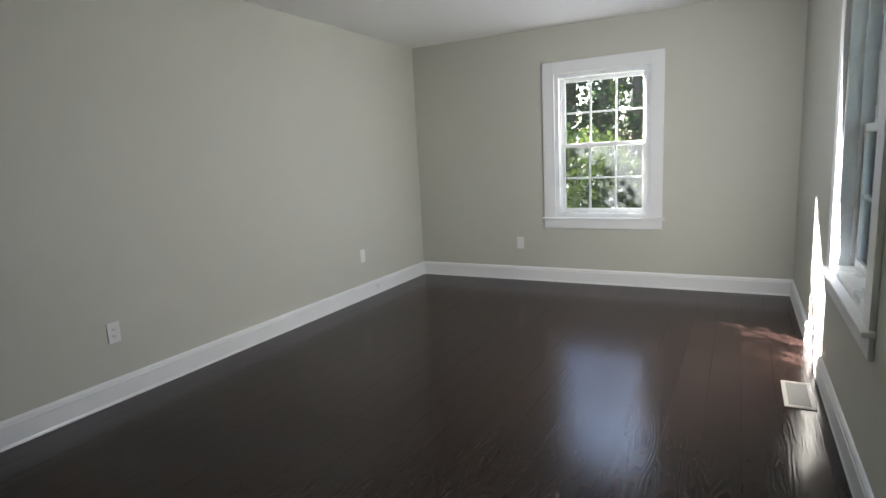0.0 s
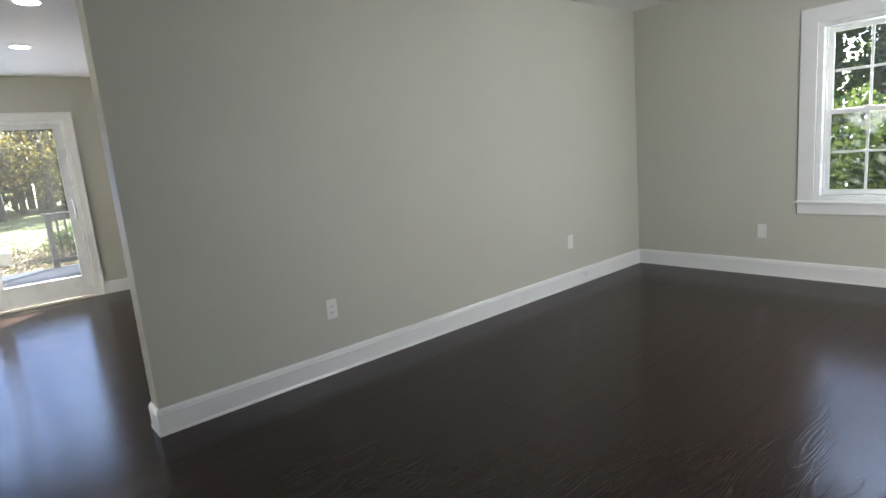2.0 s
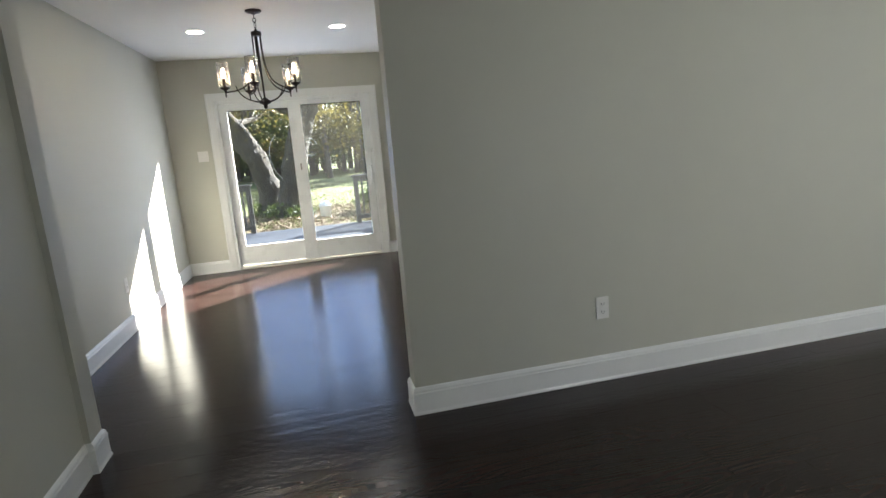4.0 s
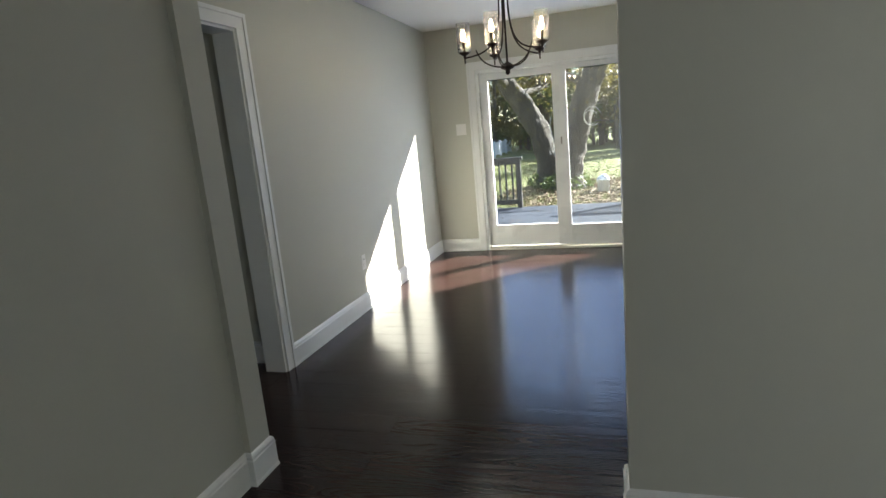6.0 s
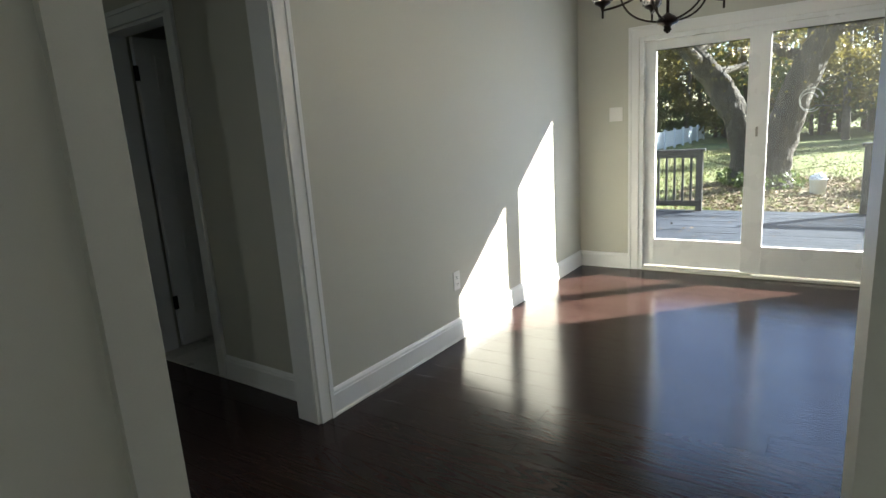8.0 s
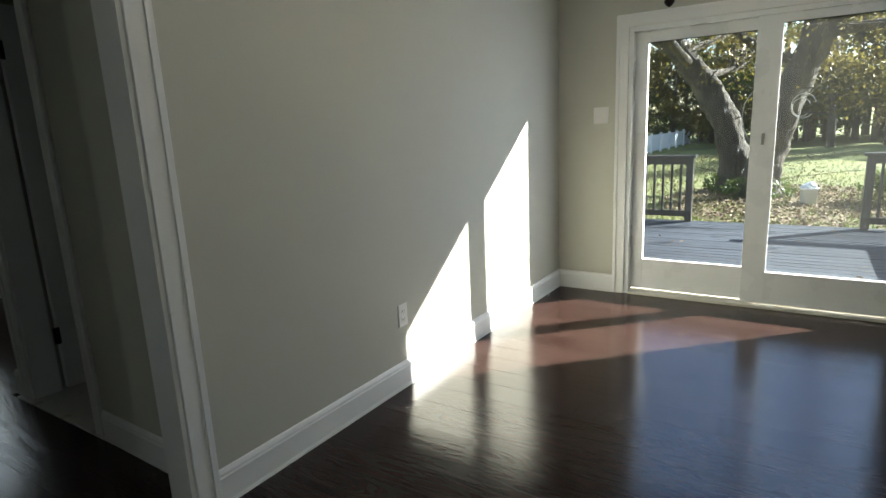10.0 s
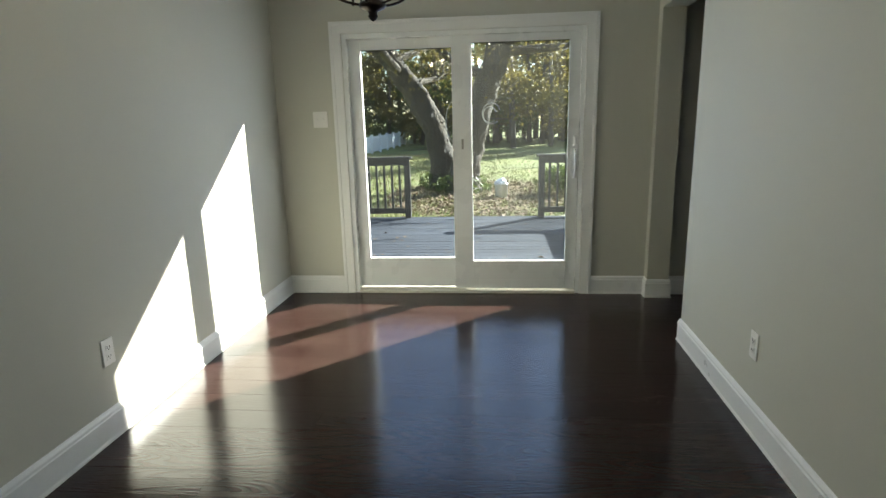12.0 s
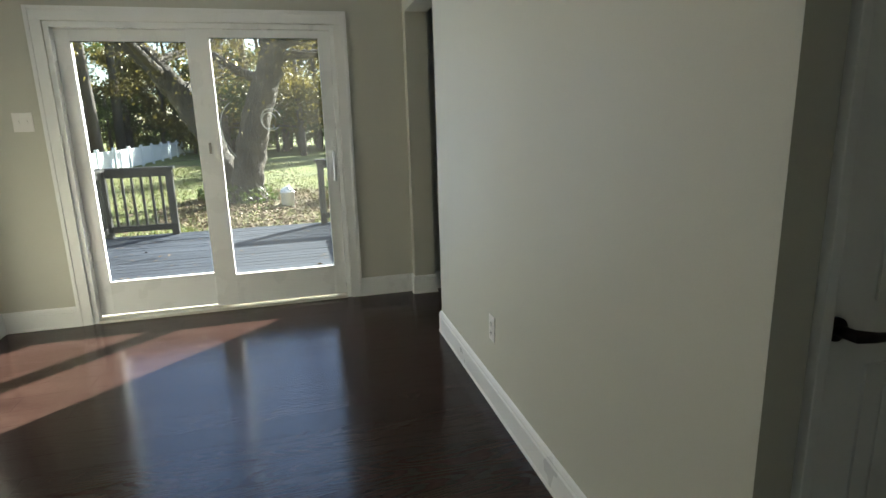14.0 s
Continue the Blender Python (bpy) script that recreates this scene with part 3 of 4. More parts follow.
outlet(pose(-0.018, 1.047, 0.405, 0, 0, 90), "white duplex outlet on the long grey partition above the baseboard")
outlet(pose(-0.018, 3.448, 0.41, 0, 0, 90), "plain white wall plate on the partition beside the window corner", "blank")
outlet(pose(1.141, 4.59, 0.385), "white wall plate under the window wall's casing", "blank")
SOUTH_SIDE.append(outlet(pose(-2.32, -1.862, 0.392, 0, 0, 180), "white duplex outlet at the edge of the sunlit wall patch"))
NORTH_SIDE.append(outlet(pose(-2.507, 0.937, 0.38), "white outlet low on the shaded dining wall"))
outlet(pose(-4.435, -1.525, 1.373, 0, 0, 90), "white two-gang switch plate beside the sliding door", "switch")

SKEW = radians(-1.27)
for side, pivot in ((SOUTH_SIDE, (-4.435, -1.862, 0)), (NORTH_SIDE, (-4.435, 0.937, 0))):
    turn = Matrix.Translation(pivot) @ Matrix.Rotation(SKEW, 4, "Z") @ Matrix.Translation(-Vector(pivot))
    for ob in side:
        ob.matrix_basis = turn @ ob.matrix_basis

# floor vent under the side window
fv = empty("floor_vent", (3.405, 2.45, 0), "cream metal floor register set into the dark planks", "floor vent")
bm = bmesh.new()
for b in ((-0.068, -0.17, 0.0, 0.068, -0.148, 0.006), (-0.068, 0.148, 0.0, 0.068, 0.17, 0.006), (-0.068, -0.148, 0.0, -0.048, 0.148, 0.006), (0.048, -0.148, 0.0, 0.068, 0.148, 0.006)):
    bx(bm, *b, bevel=0.0015)
part("vent_frame", bm, VENT, fv)
# near-black sheet under the slats, coloured as the shade of the duct
boxpart("vent_shade_sheet", (-0.048, -0.148, 0.0, 0.048, 0.148, 0.0012), SLOT, fv)
sl = None
for i in range(24):
    y = -0.141 + i * 0.01226
    if sl is None:
        sl = boxpart("slat", (-0.0475, -0.0042, 0.0015, 0.0475, 0.0042, 0.0045), VENTGREY, fv)
    else:
        o = new("slat", sl.data)
        o.parent = fv
        sl_prev = o
    (sl if i == 0 else sl_prev).location = (0, y, 0)


# recessed ceiling lights
def can_light(x, y):
    r = empty("recessed_light", (x, y, 2.441), "lit round recessed LED ceiling light with white trim", "ceiling light", "recessed ceiling lights")
    bm = bmesh.new()
    lathe(bm, [(0.068, 0.0), (0.070, -0.006), (0.088, -0.004), (0.092, 0.0)], 32)
    part("trim_ring", bm, PLASTIC, r, smooth=True)
    bm = bmesh.new()
    lathe(bm, [(0.001, -0.003), (0.068, -0.003)], 32)
    part("lens", bm, CAN, r, "glowing white diffuser")
    return r


c0 = can_light(-2.96, -1.19)
for x, y in ((-2.91, 0.045), (-1.49, -0.01), (-1.49, -1.19)):
    copy_thing(c0, pose(x, y, 2.441))


# chandelier
def chandelier(cx, cy):
    r = empty("chandelier", (cx, cy, 2.44), "five-arm dark bronze chandelier with seeded glass shades, lit", "chandelier")
    bm = bmesh.new()
    lathe(bm, [(0.001, 0.0), (0.062, 0.0), (0.064, -0.006), (0.052, -0.016), (0.02, -0.024), (0.008, -0.03), (0.001, -0.03)], 28)
    part("canopy", bm, BRONZE, r, smooth=True)
    # chain: two links and a loop
    for i, (z, rad, turn) in enumerate(((-0.045, 0.016, 0), (-0.07, 0.016, 90), (-0.108, 0.028, 20))):
        bm = bmesh.new()
        a = radians(turn)
        pts = [(rad * math.cos(t) * math.cos(a) * 0.75, rad * math.cos(t) * math.sin(a) * 0.75, z + rad * math.sin(t)) for t in [2 * math.pi * k / 20 for k in range(21)]]
        tube(bm, pts, 0.003, 6)
        part("chain_link", bm, BRONZE, r)
    bm = bmesh.new()
    lathe(bm, [(0.001, -0.135), (0.010, -0.137), (0.012, -0.148), (0.036, -0.152), (0.040, -0.156), (0.040, -0.182), (0.034, -0.186), (0.001, -0.188)], 24)
    part("collar", bm, BRONZE, r, smooth=False)
    bm = bmesh.new()
    lathe(bm, [(0.001, -0.186), (0.007, -0.186), (0.007, -0.64), (0.001, -0.64)], 12)
    part("stem", bm, BRONZE, r, smooth=True)
    bm = bmesh.new()
    lathe(bm, [(0.001, -0.635), (0.010, -0.64), (0.044, -0.664), (0.049, -0.674), (0.042, -0.684), (0.020, -0.692), (0.014, -0.70), (0.018, -0.709), (0.010, -0.72), (0.001, -0.725)], 24)
    part("finial", bm, BRONZE, r, smooth=True)
    R = 0.285
    for k in range(5):
        a = radians(72 * k - 9)
        c, s = math.cos(a), math.sin(a)

        def P(rad, z):
            return (rad * c, rad * s, z)
        bm = bmesh.new()
        pts = bez(P(0.033, -0.18), P(0.028, -0.47), P(0.06, -0.575), P(R, -0.59), 20)
        tube(bm, pts, 0.0058, 8)
        tube(bm, bez(P(0.03, -0.672), P(0.10, -0.665), P(0.18, -0.64), P(R * 0.72, -0.545), 12), 0.0048, 8)
        arm = part("arm", bm, BRONZE, r, smooth=True)
        cc = (R * c, R * s, 0)
        bm = bmesh.new()
        lathe(bm, [(0.001, -0.625), (0.005, -0.625), (0.0055, -0.595), (0.008, -0.585), (0.012, -0.575), (0.036, -0.562), (0.037, -0.553), (0.010, -0.551), (0.010, -0.485), (0.001, -0.484)], 20, cc)
        part("socket_cup", bm, BRONZE, arm, smooth=True)
        bm = bmesh.new()
        lathe(bm, [(0.044, -0.552), (0.0455, -0.552), (0.0455, -0.372), (0.043, -0.372), (0.043, -0.55)], 28, cc)
        sh = part("shade", bm, SEEDED, arm, "clear seeded glass cylinder shade", smooth=True)
        bm = bmesh.new()
        lathe(bm, [(0.001, -0.484), (0.010, -0.482), (0.0135, -0.462), (0.012, -0.445), (0.007, -0.425), (0.001, -0.41)], 14, cc)
        part("bulb", bm, BULB, arm, "glowing flame-tip bulb", smooth=True)
    r.scale = (1, 1, 1.028)
    return r


chandelier(-2.25, -0.637)


# ---- outside ----
GZ = -0.60
rng = np.random.default_rng(7)
bm = bmesh.new()
bmesh.ops.create_grid(bm, x_segments=160, y_segments=160, size=1)
for v in bm.verts:
    x, y = math.copysign(abs(v.co.x) ** 2.2, v.co.x) * 1500, math.copysign(abs(v.co.y) ** 2.2, v.co.y) * 1500
    d = max(abs(x), abs(y))
    z = GZ + (0.25 * noise.noise(Vector((x * 0.06, y * 0.06, 0))) * min(1, max(0, (d - 12) / 20)))
    v.co = (x, y, z)
g = part("ground", bm, LAWN, smooth=True)
tagged(g, "autumn lawn in dappled sunlight with fallen leaves", "lawn", kind="structure")

# house skirt below the floor
bm = bmesh.new()
for b in ((-4.545, -6.45, GZ - 0.3, -4.44, 4.75, -0.146), (-4.44, 4.59, GZ - 0.3, 3.68, 4.75, -0.146), (3.52, -6.45, GZ - 0.3, 3.68, 4.59, -0.146), (-4.44, -6.45, GZ - 0.3, 3.52, -6.30, -0.146)):
    bx(bm, *b)
tagged(part("foundation", bm, SIDING), "pale foundation wall below the house", "foundation", kind="structure")

# deck
DZ = -0.12
dk = empty("deck", (-6.6, 0, DZ), "weathered grey wooden deck with scattered leaves", "deck", kind="structure")
dk.matrix_world = Matrix.Identity(4)
DY0, DY1 = -2.45, 1.90
bm = bmesh.new()
bx(bm, -0.0675, DY0, -0.028, 0.0675, DY1, 0, bevel=0.003)
board = mesh_of(bm, "board", DECK)
x = -4.70
while x > -8.75:
    o = new("board", board)
    o.parent, o.location = dk, (x, 0, DZ + rng.uniform(-0.002, 0.002))
    x -= 0.1415
bm = bmesh.new()
bx(bm, -8.80, DY0, DZ - 0.25, -8.765, DY1, DZ - 0.03)
for y in (DY0 + 0.05, -0.8, 0.8, DY1 - 0.05):
    bx(bm, -8.76, y - 0.02, DZ - 0.22, -4.62, y + 0.02, DZ - 0.03)
part("joist_frame", bm, DECK, dk)
bm = bmesh.new()
for xx in (-8.7, -6.6):
    for y in (DY0 + 0.2, 0.0, DY1 - 0.2):
        bx(bm, xx - 0.045, y - 0.045, GZ - 0.3, xx + 0.045, y + 0.045, DZ - 0.222)
part("footing_posts", bm, DECK, dk)


def railing(name_label, posts):
    """Railing along a chain of posts: flat cap, bottom rail, thin dark balusters."""
    r = empty("deck_railing", (posts[0][0], posts[0][1], DZ), name_label, "railing", "deck railings")
    r.matrix_world = Matrix.Identity(4)
    for px, py in posts:
        boxpart("post", (px - 0.045, py - 0.045, DZ + 0.002, px + 0.045, py + 0.045, DZ + 0.90), RAIL, r, bevel=0.004)
    for (ax, ay), (bx_, by) in zip(posts, posts[1:]):
        along_y = abs(by - ay) > abs(bx_ - ax)
        lo, hi = (min(ay, by), max(ay, by)) if along_y else (min(ax, bx_), max(ax, bx_))

        def bar(nm, w, z0, z1, over, mt=RAIL):
            c = ax if along_y else ay
            if along_y:
                boxpart(nm, (c - w, lo - over, z0, c + w, hi + over, z1), mt, r, bevel=0.004)
            else:
                boxpart(nm, (lo - over, c - w, z0, hi + over, c + w, z1), mt, r, bevel=0.004)
        bar("cap_rail", 0.075, DZ + 0.902, DZ + 0.94, 0.075 if along_y else -0.08)
        bar("top_rail", 0.02, DZ + 0.81, DZ + 0.898, -0.046)
        bar("bottom_rail", 0.02, DZ + 0.07, DZ + 0.155, -0.046)
        n = max(2, round((hi - lo) / 0.115))
        bm = bmesh.new()
        bx(bm, -0.0155, -0.0155, DZ + 0.156, 0.0155, 0.0155, DZ + 0.809)
        me = mesh_of(bm, "baluster", RAIL)
        for k in range(1, n):
            q = lo + (hi - lo) * k / n
            o = new("baluster", me)
            o.parent = r
            o.location = (ax, q, 0) if along_y else (q, ay, 0)


railing("dark brown wooden deck railing with thin black balusters", [(-8.65, -1.53), (-8.65, -2.36), (-6.7, -2.36), (-4.75, -2.36)])
railing("dark brown deck railing beyond the step opening", [(-8.65, 0.50), (-8.65, 1.80), (-6.7, 1.80), (-4.75, 1.80)])

# fallen leaves on the deck and the lawn
n = 150
c = np.stack([rng.uniform(-8.6, -4.8, n), rng.uniform(-2.2, 1.7, n), np.full(n, DZ + 0.008)], 1)
soup("deck_leaves", leaves(rng, c, 0.022, 0.92), LEAFD, "dry brown leaves lying on the deck", "leaves")
n = 30000
c = np.stack([-8.9 - 24 * rng.random(n) ** 1.4, rng.uniform(-9, 9, n), GZ + 0.03 + 0.03 * rng.random(n)], 1)
soup("fallen_leaves", leaves(rng, c, 0.036, 0.8), LEAFD, "dry fallen leaves scattered on the lawn", "leaves")
n = 26000
bx0 = np.stack([-9 - 22 * rng.random(n) ** 1.3, rng.uniform(-8, 7, n), np.full(n, GZ - 0.01)], 1)
d = rng.normal(size=(n, 3)) * [0.5, 0.5, 0] + [0, 0, 1]
w = rng.normal(size=(n, 3)) * [1, 1, 0]
w = w / np.linalg.norm(w, axis=1, keepdims=True) * 0.012
hgt = rng.uniform(0.05, 0.13, (n, 1))
soup("grass", np.stack([bx0 - w, bx0 + w, bx0 + d * hgt + w * 0.2, bx0 + d * hgt - w * 0.2], 1), GRASS, "short sunlit autumn grass", "grass")


n = 9000
a, q = rng.uniform(0, 2 * math.pi, n), 2.6 * np.sqrt(rng.random(n))
c = np.stack([-14.6 + q * np.cos(a) * 1.3, -0.4 + q * np.sin(a), GZ + 0.03 + 0.04 * rng.random(n)], 1)
soup("leaf_litter", leaves(rng, c, 0.04, 0.75), LEAFD, "brown leaf litter drifted round the old trees", "leaves")


def ball_points(rng, centre, radii, n, hollow=0.5):
    v = rng.normal(size=(n, 3))
    v /= np.linalg.norm(v, axis=1, keepdims=True)
    return np.array(centre) + v * np.array(radii) * (hollow + (1 - hollow) * rng.random((n, 1)))


def big_tree(label, base, line, r0, crown, leafmat, nleaf, twigs=26, taper=0.4):
    """Old tree: a leaning trunk with burrs, limbs, twigs and a loose crown; line gives (dx, dy, height)."""
    r = empty("tree", base, label, "tree")
    bm = bmesh.new()
    pts, n = [], len(line)
    fine_pts = []
    for i in range(n - 1):
        for k in range(12):
            t = k / 12
            fine_pts.append(Vector(line[i]).lerp(Vector(line[i + 1]), t))
    fine_pts.append(Vector(line[-1]))
    m = len(fine_pts)
    for _ in range(2):
        fine_pts = [fine_pts[0]] + [(fine_pts[i - 1] + fine_pts[i] * 2 + fine_pts[i + 1]) / 4 for i in range(1, m - 1)] + [fine_pts[-1]]
    rad = [r0 * (1.0 - taper * i / m) * (1 + 0.55 * math.exp(-i / 4.0)) for i in range(m)]
    tube(bm, fine_pts, rad, 40)
    for v in bm.verts:
        q = v.co * 1.6
        v.co += Vector((noise.noise(q), noise.noise(q + Vector((7, 0, 0))), 0)) * r0 * 0.17
        q = v.co * 5
        v.co += Vector((noise.noise(q), noise.noise(q + Vector((7, 0, 0))), 0)) * r0 * 0.12
        q = Vector((v.co.x * 11, v.co.y * 11, v.co.z * 3))
        v.co += Vector((noise.noise(q), noise.noise(q + Vector((7, 0, 0))), 0)) * r0 * 0.10
    part("trunk", bm, BARK, r, smooth=True)
    tips = []
    for k in range(9):
        i = int(m * (0.45 + 0.06 * k)) if k < 9 else m - 1
        i = min(i, m - 1)
        a = rng.uniform(0, 2 * math.pi)
        p = fine_pts[i]
        L = rng.uniform(2.2, 4.2)
        e = p + Vector((math.cos(a) * L, math.sin(a) * L, rng.uniform(0.4, 2.6)))
        bm = bmesh.new()
        ps = bez(p, p + Vector((math.cos(a), math.sin(a), 0.2)) * L * 0.4, e - Vector((0, 0, 0.8)), e, 8)
        tube(bm, ps, [max(0.02, rad[i] * 0.45 * (1 - j / 9)) for j in range(9)], 7)
        for q in ps[3:]:
            for _ in range(3):
                f = q + Vector(rng.normal(size=3) * [0.9, 0.9, 0.6])
                tube(bm, [q, (q + f) / 2 + Vector(rng.normal(size=3) * 0.1), f], [0.022, 0.014, 0.005], 4)
                tips.append(f)
        part("limb", bm, BARK, r, smooth=True)
    tips = np.array(tips)
    c = tips[rng.integers(0, len(tips), nleaf)] + rng.normal(size=(nleaf, 3)) * [0.55, 0.55, 0.4]
    soup("crown", leaves(rng, c, 0.042), leafmat, "sparse autumn leaves", "", "stuff", r)
    bm = bmesh.new()
    for k in range(twigs):
        i = rng.integers(2, m)
        p = fine_pts[i] + Vector(rng.normal(size=3) * [0.1, 0.1, 0.0])
        e = p + Vector(rng.normal(size=3) * [0.9, 1.1, 0.7])
        tube(bm, bez(p, p + Vector(rng.normal(size=3) * 0.4), e + Vector((0, 0, 0.4)), e, 8), [0.014 * (1 - j / 11) for j in range(9)], 4)
    part("twigs", bm, BARK, r)
    # ivy and litter round the foot
    c = ball_points(rng, (0, 0, 0.12), (r0 * 2.1, r0 * 2.1, 0.42), 900, 0.7)
    c = c[c[:, 2] > 0.02]
    soup("ivy", leaves(rng, c, 0.055), LEAFG, "dark ivy round the foot of the trunk", "", "stuff", r)
    return r


t1 = big_tree("old gnarled tree with a leaning ivy-footed trunk", (-16.4, -1.66, GZ),
              [(0, 0, -0.2), (0, 0.0, 0.9), (0, -0.30, 1.9), (0, -0.85, 2.8), (0.1, -1.40, 3.6), (0.2, -2.3, 4.4), (0.4, -3.4, 5.6), (0.6, -4.2, 7.5)], 0.37, None, LEAFY, 9000)
t2 = big_tree("thick upright old tree with peeling bark and vines", (-15.4, -1.05, GZ),
              [(0, 0, -0.2), (0, 0.12, 0.9), (0, 0.42, 2.1), (0, 0.90, 3.5), (0, 1.15, 4.3), (-0.2, 1.5, 6.0), (-0.5, 1.6, 8.5)], 0.40, None, LEAFY, 9000)
bm = bmesh.new()
for (yc, zc, rr) in ((0.62, 2.05, 0.17), (0.66, 2.08, 0.23)):
    tube(bm, [(0.50, yc + 0.12 + rr * math.cos(t), zc + rr * 1.15 * math.sin(t)) for t in [0.3 + 5.2 * k / 20 for k in range(21)]], 0.009, 6)
tube(bm, bez((0.40, -0.15, 2.5), (0.55, -0.5, 2.2), (0.5, -0.45, 1.6), (0.42, -0.1, 1.2), 12), 0.009, 6)
part("vine", bm, VINE, t2, "pale bare vine loops")

# bucket under the tree
bk = empty("bucket", (-14.2, -0.03, GZ + 0.01), "white plastic bucket holding a crumpled white bag", "bucket")
bm = bmesh.new()
lathe(bm, [(0.001, 0.0), (0.145, 0.0), (0.165, 0.34), (0.178, 0.345), (0.178, 0.365), (0.160, 0.365), (0.142, 0.02), (0.001, 0.02)], 24)
part("body", bm, BUCKET, bk, smooth=True)
bm = bmesh.new()
bmesh.ops.create_icosphere(bm, subdivisions=3, radius=0.12, matrix=Matrix.Translation((0, 0, 0.37)))
for v in bm.verts:
    v.co += Vector((noise.noise(v.co * 9), noise.noise(v.co * 9 + Vector((3, 1, 0))), noise.noise(v.co * 8 + Vector((0, 5, 2))) * 1.3)) * 0.09
part("bag", bm, BUCKET, bk, "crumpled white bag")
bm = bmesh.new()
tube(bm, [(0, 0.17 * math.cos(t), 0.34 - 0.2 * math.sin(t)) for t in [math.pi * k / 14 for k in range(15)]], 0.004, 5)
part("handle", bm, IRON, bk)

# white fence
fn = empty("fence", (-30, -7.8, GZ), "long white vinyl picket fence at the edge of the woods", "fence")
fn.matrix_world = Matrix.Identity(4)
bm = bmesh.new()
bx(bm, -0.045, -0.012, 0.06, 0.045, 0.012, 1.02)
picket = mesh_of(bm, "picket", FENCE)
bm = bmesh.new()
bx(bm, -0.065, -0.065, -0.2, 0.065, 0.065, 1.10)
bx(bm, -0.08, -0.08, 1.10, 0.08, 0.08, 1.14, bevel=0.01)
fpost = mesh_of(bm, "post", FENCE)
for i in range(13):
    x = -18.0 - 2.5 * i
    y = -8.1 + 0.03 * i
    o = new("post", fpost)
    o.parent, o.location = fn, (x, y, GZ)
    if i == 12:
        break
    for z in (0.25, 0.85):
        boxpart("rail", (x - 2.43, y - 0.045, GZ + z, x - 0.07, y - 0.014, GZ + z + 0.09), FENCE, fn)
    for k in range(1, 20):
        o = new("picket", picket)
        o.parent, o.location = fn, (x - 2.5 * k / 20, y, GZ)

# shrubs near the house
def shrub(loc, r, h, material, label, n=1500, size=0.05):
    s = empty("shrub", loc, label, "shrub")
    bm = bmesh.new()
    for k in range(9):
        a = rng.uniform(0, 6.28)
        e = (math.cos(a) * r * 0.7, math.sin(a) * r * 0.7, h * rng.uniform(0.5, 0.9))
        tube(bm, bez((0, 0, -0.05), (0, 0, h * 0.4), (e[0] * 0.6, e[1] * 0.6, e[2] * 0.7), e, 6), [0.02 * (1 - j / 8) for j in range(7)], 5)
    part("stems", bm, BARK, s)
    cs = []
    for k in range(7):
        a, q = rng.uniform(0, 6.28), rng.uniform(0.1, 0.6) * r
        cs.append(ball_points(rng, (math.cos(a) * q, math.sin(a) * q, h * rng.uniform(0.35, 0.72)), (r * 0.55, r * 0.55, h * 0.36), n // 7, 0.55))
    c = np.concatenate(cs)
    c = c[c[:, 2] > 0.03]
    soup("foliage", leaves(rng, c, size), material, "", "", "stuff", s)


shrub((-14.6, 1.5, GZ), 0.7, 0.8, LEAFG, "low green shrub beside the deck opening")
shrub((-13.2, 3.2, GZ), 0.9, 1.2, LEAFG, "leafy green shrub behind the railing")
# the 3.5 m bush is added to keep sun off window_1's lower left panes
shrub((-0.75, 6.4, GZ), 1.75, 3.5, LEAFG, "tall dense green bush added close outside to shade the window's lower panes", 9000, 0.06)
shrub((1.2, 8.6, GZ), 1.2, 2.0, LEAFG, "sunlit green shrub outside the window", 4200, 0.05)
shrub((2.6, 8.9, GZ), 1.1, 1.5, PINE, "shaded green shrub outside the window", 3600, 0.05)
shrub((0.2, 10.5, GZ), 1.5, 2.6, LEAFG, "leafy green shrub outside the window", 4200, 0.06)


# woods all round: trunks and leaf masses
def woods(label, spots, leafmat, per, size, pine=False, low=0.16):
    bm = bmesh.new()
    cl = []
    for (x, y, h, r) in spots:
        z = GZ - 0.2
        tr = 0.09 + 0.013 * h
        lean = rng.normal(size=2) * 0.03 * h
        tube(bm, [(x, y, z), (x + lean[0] * 0.4, y + lean[1] * 0.4, z + h * 0.5), (x + lean[0], y + lean[1], z + h)], [tr, tr * 0.75, tr * 0.2], 7)
        lowest = low
        for k in range(9):
            f = rng.uniform(lowest, 1.0)
            a = rng.uniform(0, 6.28)
            q = r * rng.uniform(0.2, 0.95) * (1.15 - f * 0.7)
            c0_ = (x + math.cos(a) * q, y + math.sin(a) * q, z + h * f)
            tube(bm, [(x + lean[0] * f, y + lean[1] * f, z + h * f * 0.92), c0_], [tr * 0.3, 0.02], 4)
            rr = r * rng.uniform(0.28, 0.5)
            cl.append(ball_points(rng, c0_, (rr, rr, rr * (0.45 if pine else 0.75)), per // 9, 0.15))
    ob = part("woods_trunks", bm, FARBARK, smooth=True)
    tagged(ob, "dark straight trunks of the woods behind the lawn", "trees", kind="stuff")
    soup("woods_foliage", leaves(rng, np.concatenate(cl), size), leafmat, label, "trees")


def belt(n, x0, x1, y0, y1, h0, h1, r0, r1):
    return [(rng.uniform(x0, x1), rng.uniform(y0, y1), rng.uniform(h0, h1), rng.uniform(r0, r1)) for _ in range(n)]


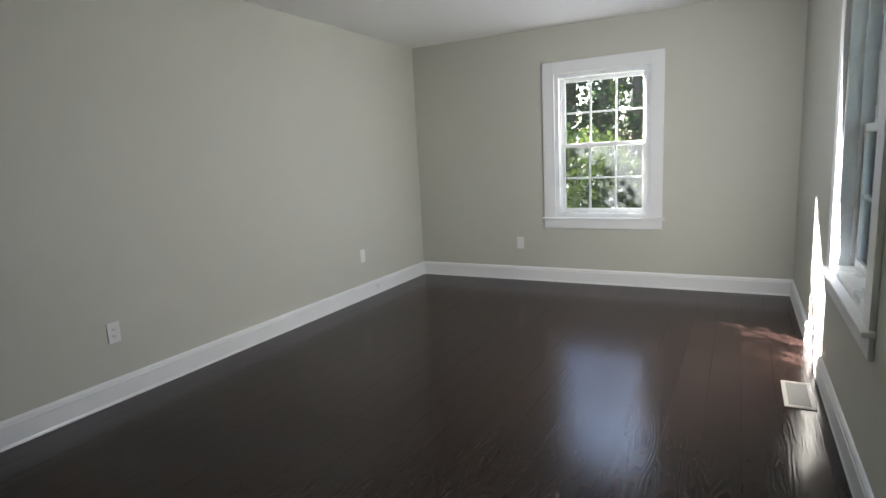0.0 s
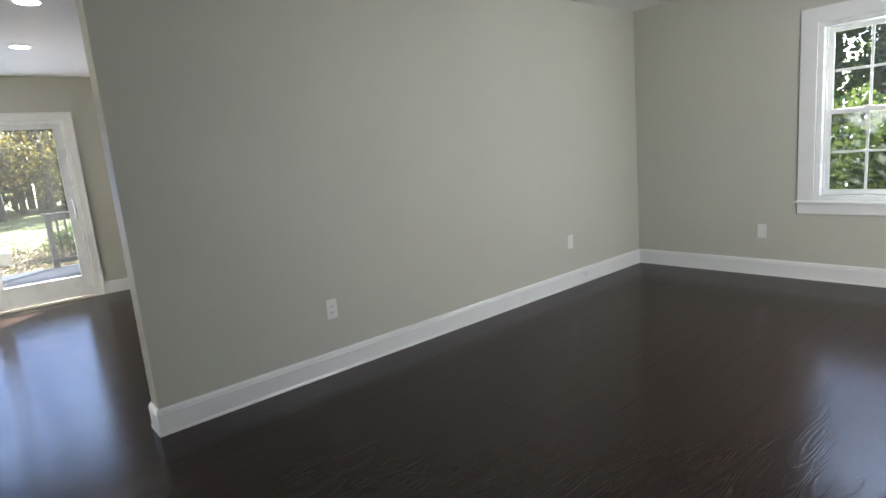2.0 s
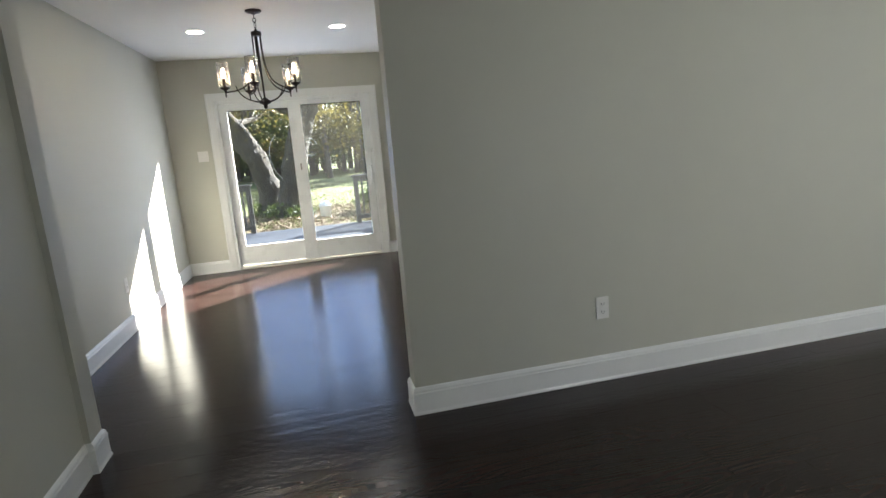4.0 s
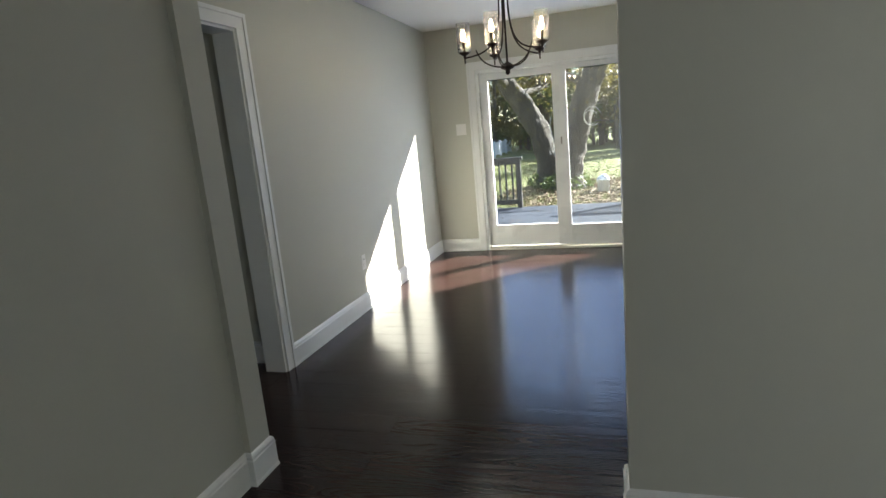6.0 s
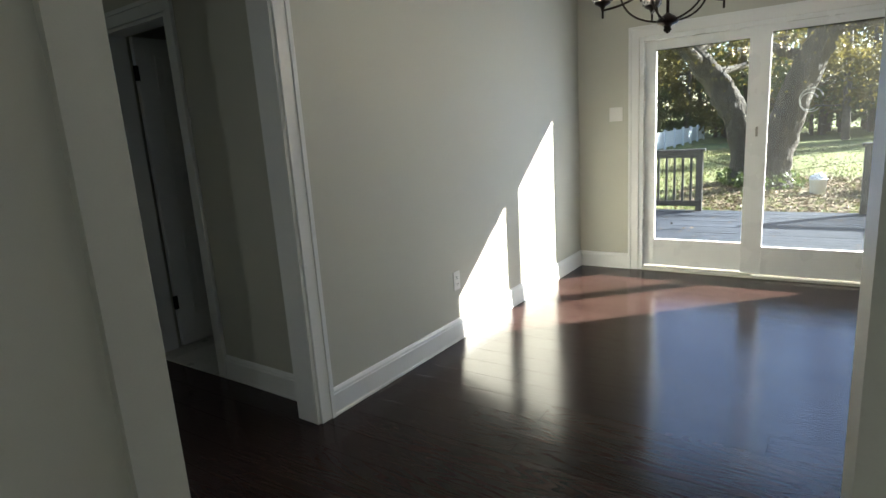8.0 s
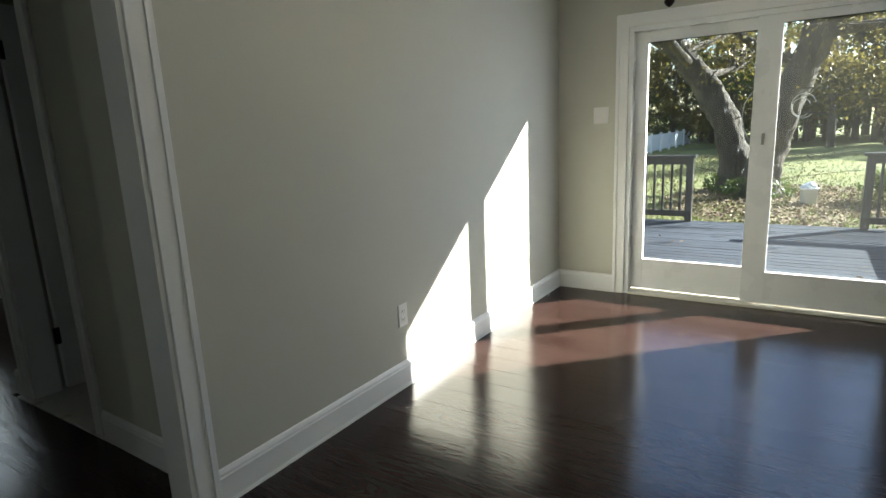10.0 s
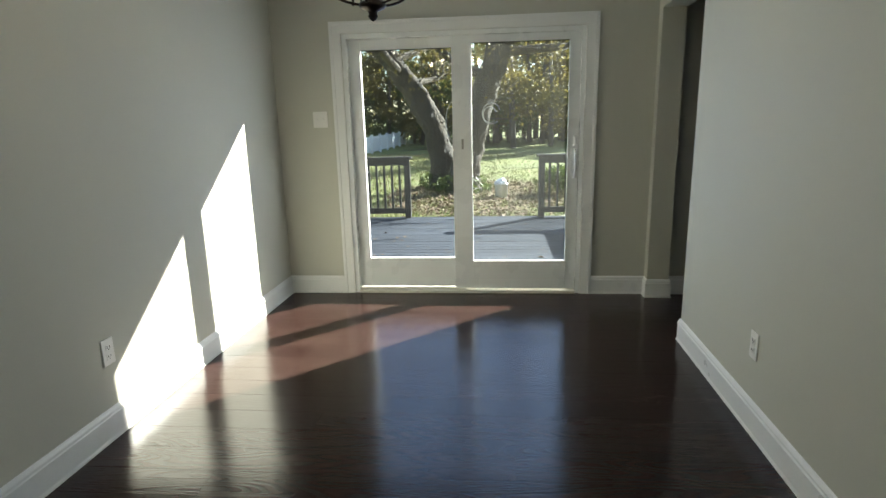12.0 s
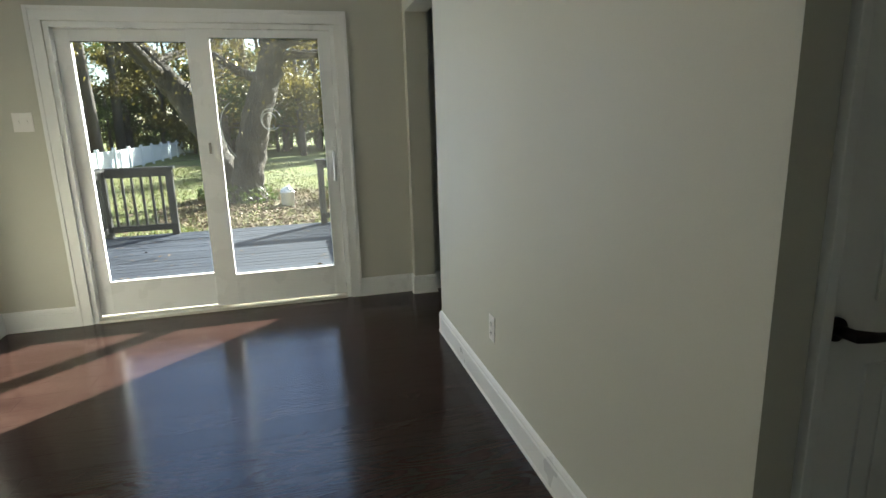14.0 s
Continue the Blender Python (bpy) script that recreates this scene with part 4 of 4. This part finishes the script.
woods("green crowns of the woods behind the lawn", belt(26, -62, -40, -40, 20, 10, 17, 3, 5), LEAFG, 3600, 0.145)
woods("yellow autumn crowns in the woods", belt(28, -58, -38, -20, 26, 8, 14, 3, 4.5), LEAFY, 3400, 0.132)
woods("tall dark pines in the woods", belt(24, -48, -30, -30, -9, 15, 21, 2.4, 3.6), PINE, 3000, 0.132, True, 0.45)
woods("pine crowns beyond the lawn", belt(14, -64, -44, -6, 30, 15, 20, 3, 4.5), PINE, 3800, 0.145, True, 0.45)
woods("low undergrowth at the edge of the woods", belt(120, -64, -47, -40, 36, 3, 6.5, 2, 3.4), LEAFG, 1400, 0.132)
woods("tall pines behind the white fence", belt(16, -38, -24, -16, -9, 18, 23, 2.2, 3.2), PINE, 2200, 0.132, True, 0.55)
woods("woods on the window side", belt(34, -22, 30, 24, 42, 11, 15, 2.5, 4), LEAFG, 3400, 0.112)
woods("dark evergreens on the window side", belt(20, -14, 22, 16, 34, 6, 11, 2, 3.2), PINE, 3000, 0.099)
woods("trees beyond the side window", belt(34, 10, 34, -10, 60, 8, 13, 2.5, 4), LEAFG, 2600, 0.132)
woods("small trees past the corner of the house", belt(12, 4.5, 11, 11, 30, 6, 10, 2, 3), LEAFG, 2400, 0.12)
woods("trees beyond the bedroom", belt(12, -16, 12, -34, -22, 6, 10, 2.5, 4), LEAFG, 2000, 0.132)

# ---- floor boards, last ----
PW = 0.158
plank_cache = {}


def plank_mesh(length, width):
    key = (round(length, 2), round(width, 3))
    if key not in plank_cache:
        bm = bmesh.new()
        l, w = length / 2 - 0.0004, width / 2 - 0.0004
        b = 0.0004
        lo = [bm.verts.new((sx * w, sy * l, -0.012)) for sx, sy in ((-1, -1), (1, -1), (1, 1), (-1, 1))]
        mid = [bm.verts.new((sx * w, sy * l, -b)) for sx, sy in ((-1, -1), (1, -1), (1, 1), (-1, 1))]
        top = [bm.verts.new((sx * (w - b), sy * (l - b), 0)) for sx, sy in ((-1, -1), (1, -1), (1, 1), (-1, 1))]
        for a, c_ in ((lo, mid), (mid, top)):
            for k in range(4):
                bm.faces.new((a[k], a[(k + 1) % 4], c_[(k + 1) % 4], c_[k]))
        bm.faces.new(top)
        plank_cache[key] = mesh_of(bm, "plank", FLOOR)
    return plank_cache[key]


def lay(x0, x1, y0, y1, parent, joined=False):
    rest = []
    x = x0
    r2 = random.Random(5)
    while x < x1 - 0.01:
        w = min(PW, x1 - x)
        y = y0
        first = r2.choice((0.6, 0.9, 1.2, 1.5, 1.8))
        while y < y1 - 0.005:
            ln = min(first if y == y0 else 2.4, y1 - y)
            if y1 - (y + ln) < 0.25:
                ln = y1 - y
            if joined:
                rest.append((x + w / 2, y + ln / 2, w, ln))
            else:
                o = new("plank", plank_mesh(ln, w))
                o.parent, o.location = parent, (x + w / 2, y + ln / 2, 0)
            y += ln
        x += w
    if rest:
        bm = bmesh.new()
        for px, py, w, ln in rest:
            bx(bm, px - w / 2 + 0.0008, py - ln / 2 + 0.0008, -0.0118, px + w / 2 - 0.0008, py + ln / 2 - 0.0008, 0)
        tagged(part("planks_beyond", bm, FLOOR, parent), kind="stuff")


lay(-4.435, 3.525, -1.931, 4.59, fl)
lay(-1.218, -0.203, -6.30, -1.9312, fl, True)
lay(-4.435, -1.2182, -6.30, -3.80, fl, True)
# bathroom tiles
bm = bmesh.new()
bx(bm, -0.149, -0.149, -0.0118, 0.149, 0.149, 0.004, bevel=0.002)
tl = mesh_of(bm, "tile", TILE)
for i in range(4):
    for j in range(6):
        o = new("tile", tl)
        o.parent, o.location = fl, (-1.37 - 0.3 * i, -2.15 - 0.3 * j + 0.06, 0)
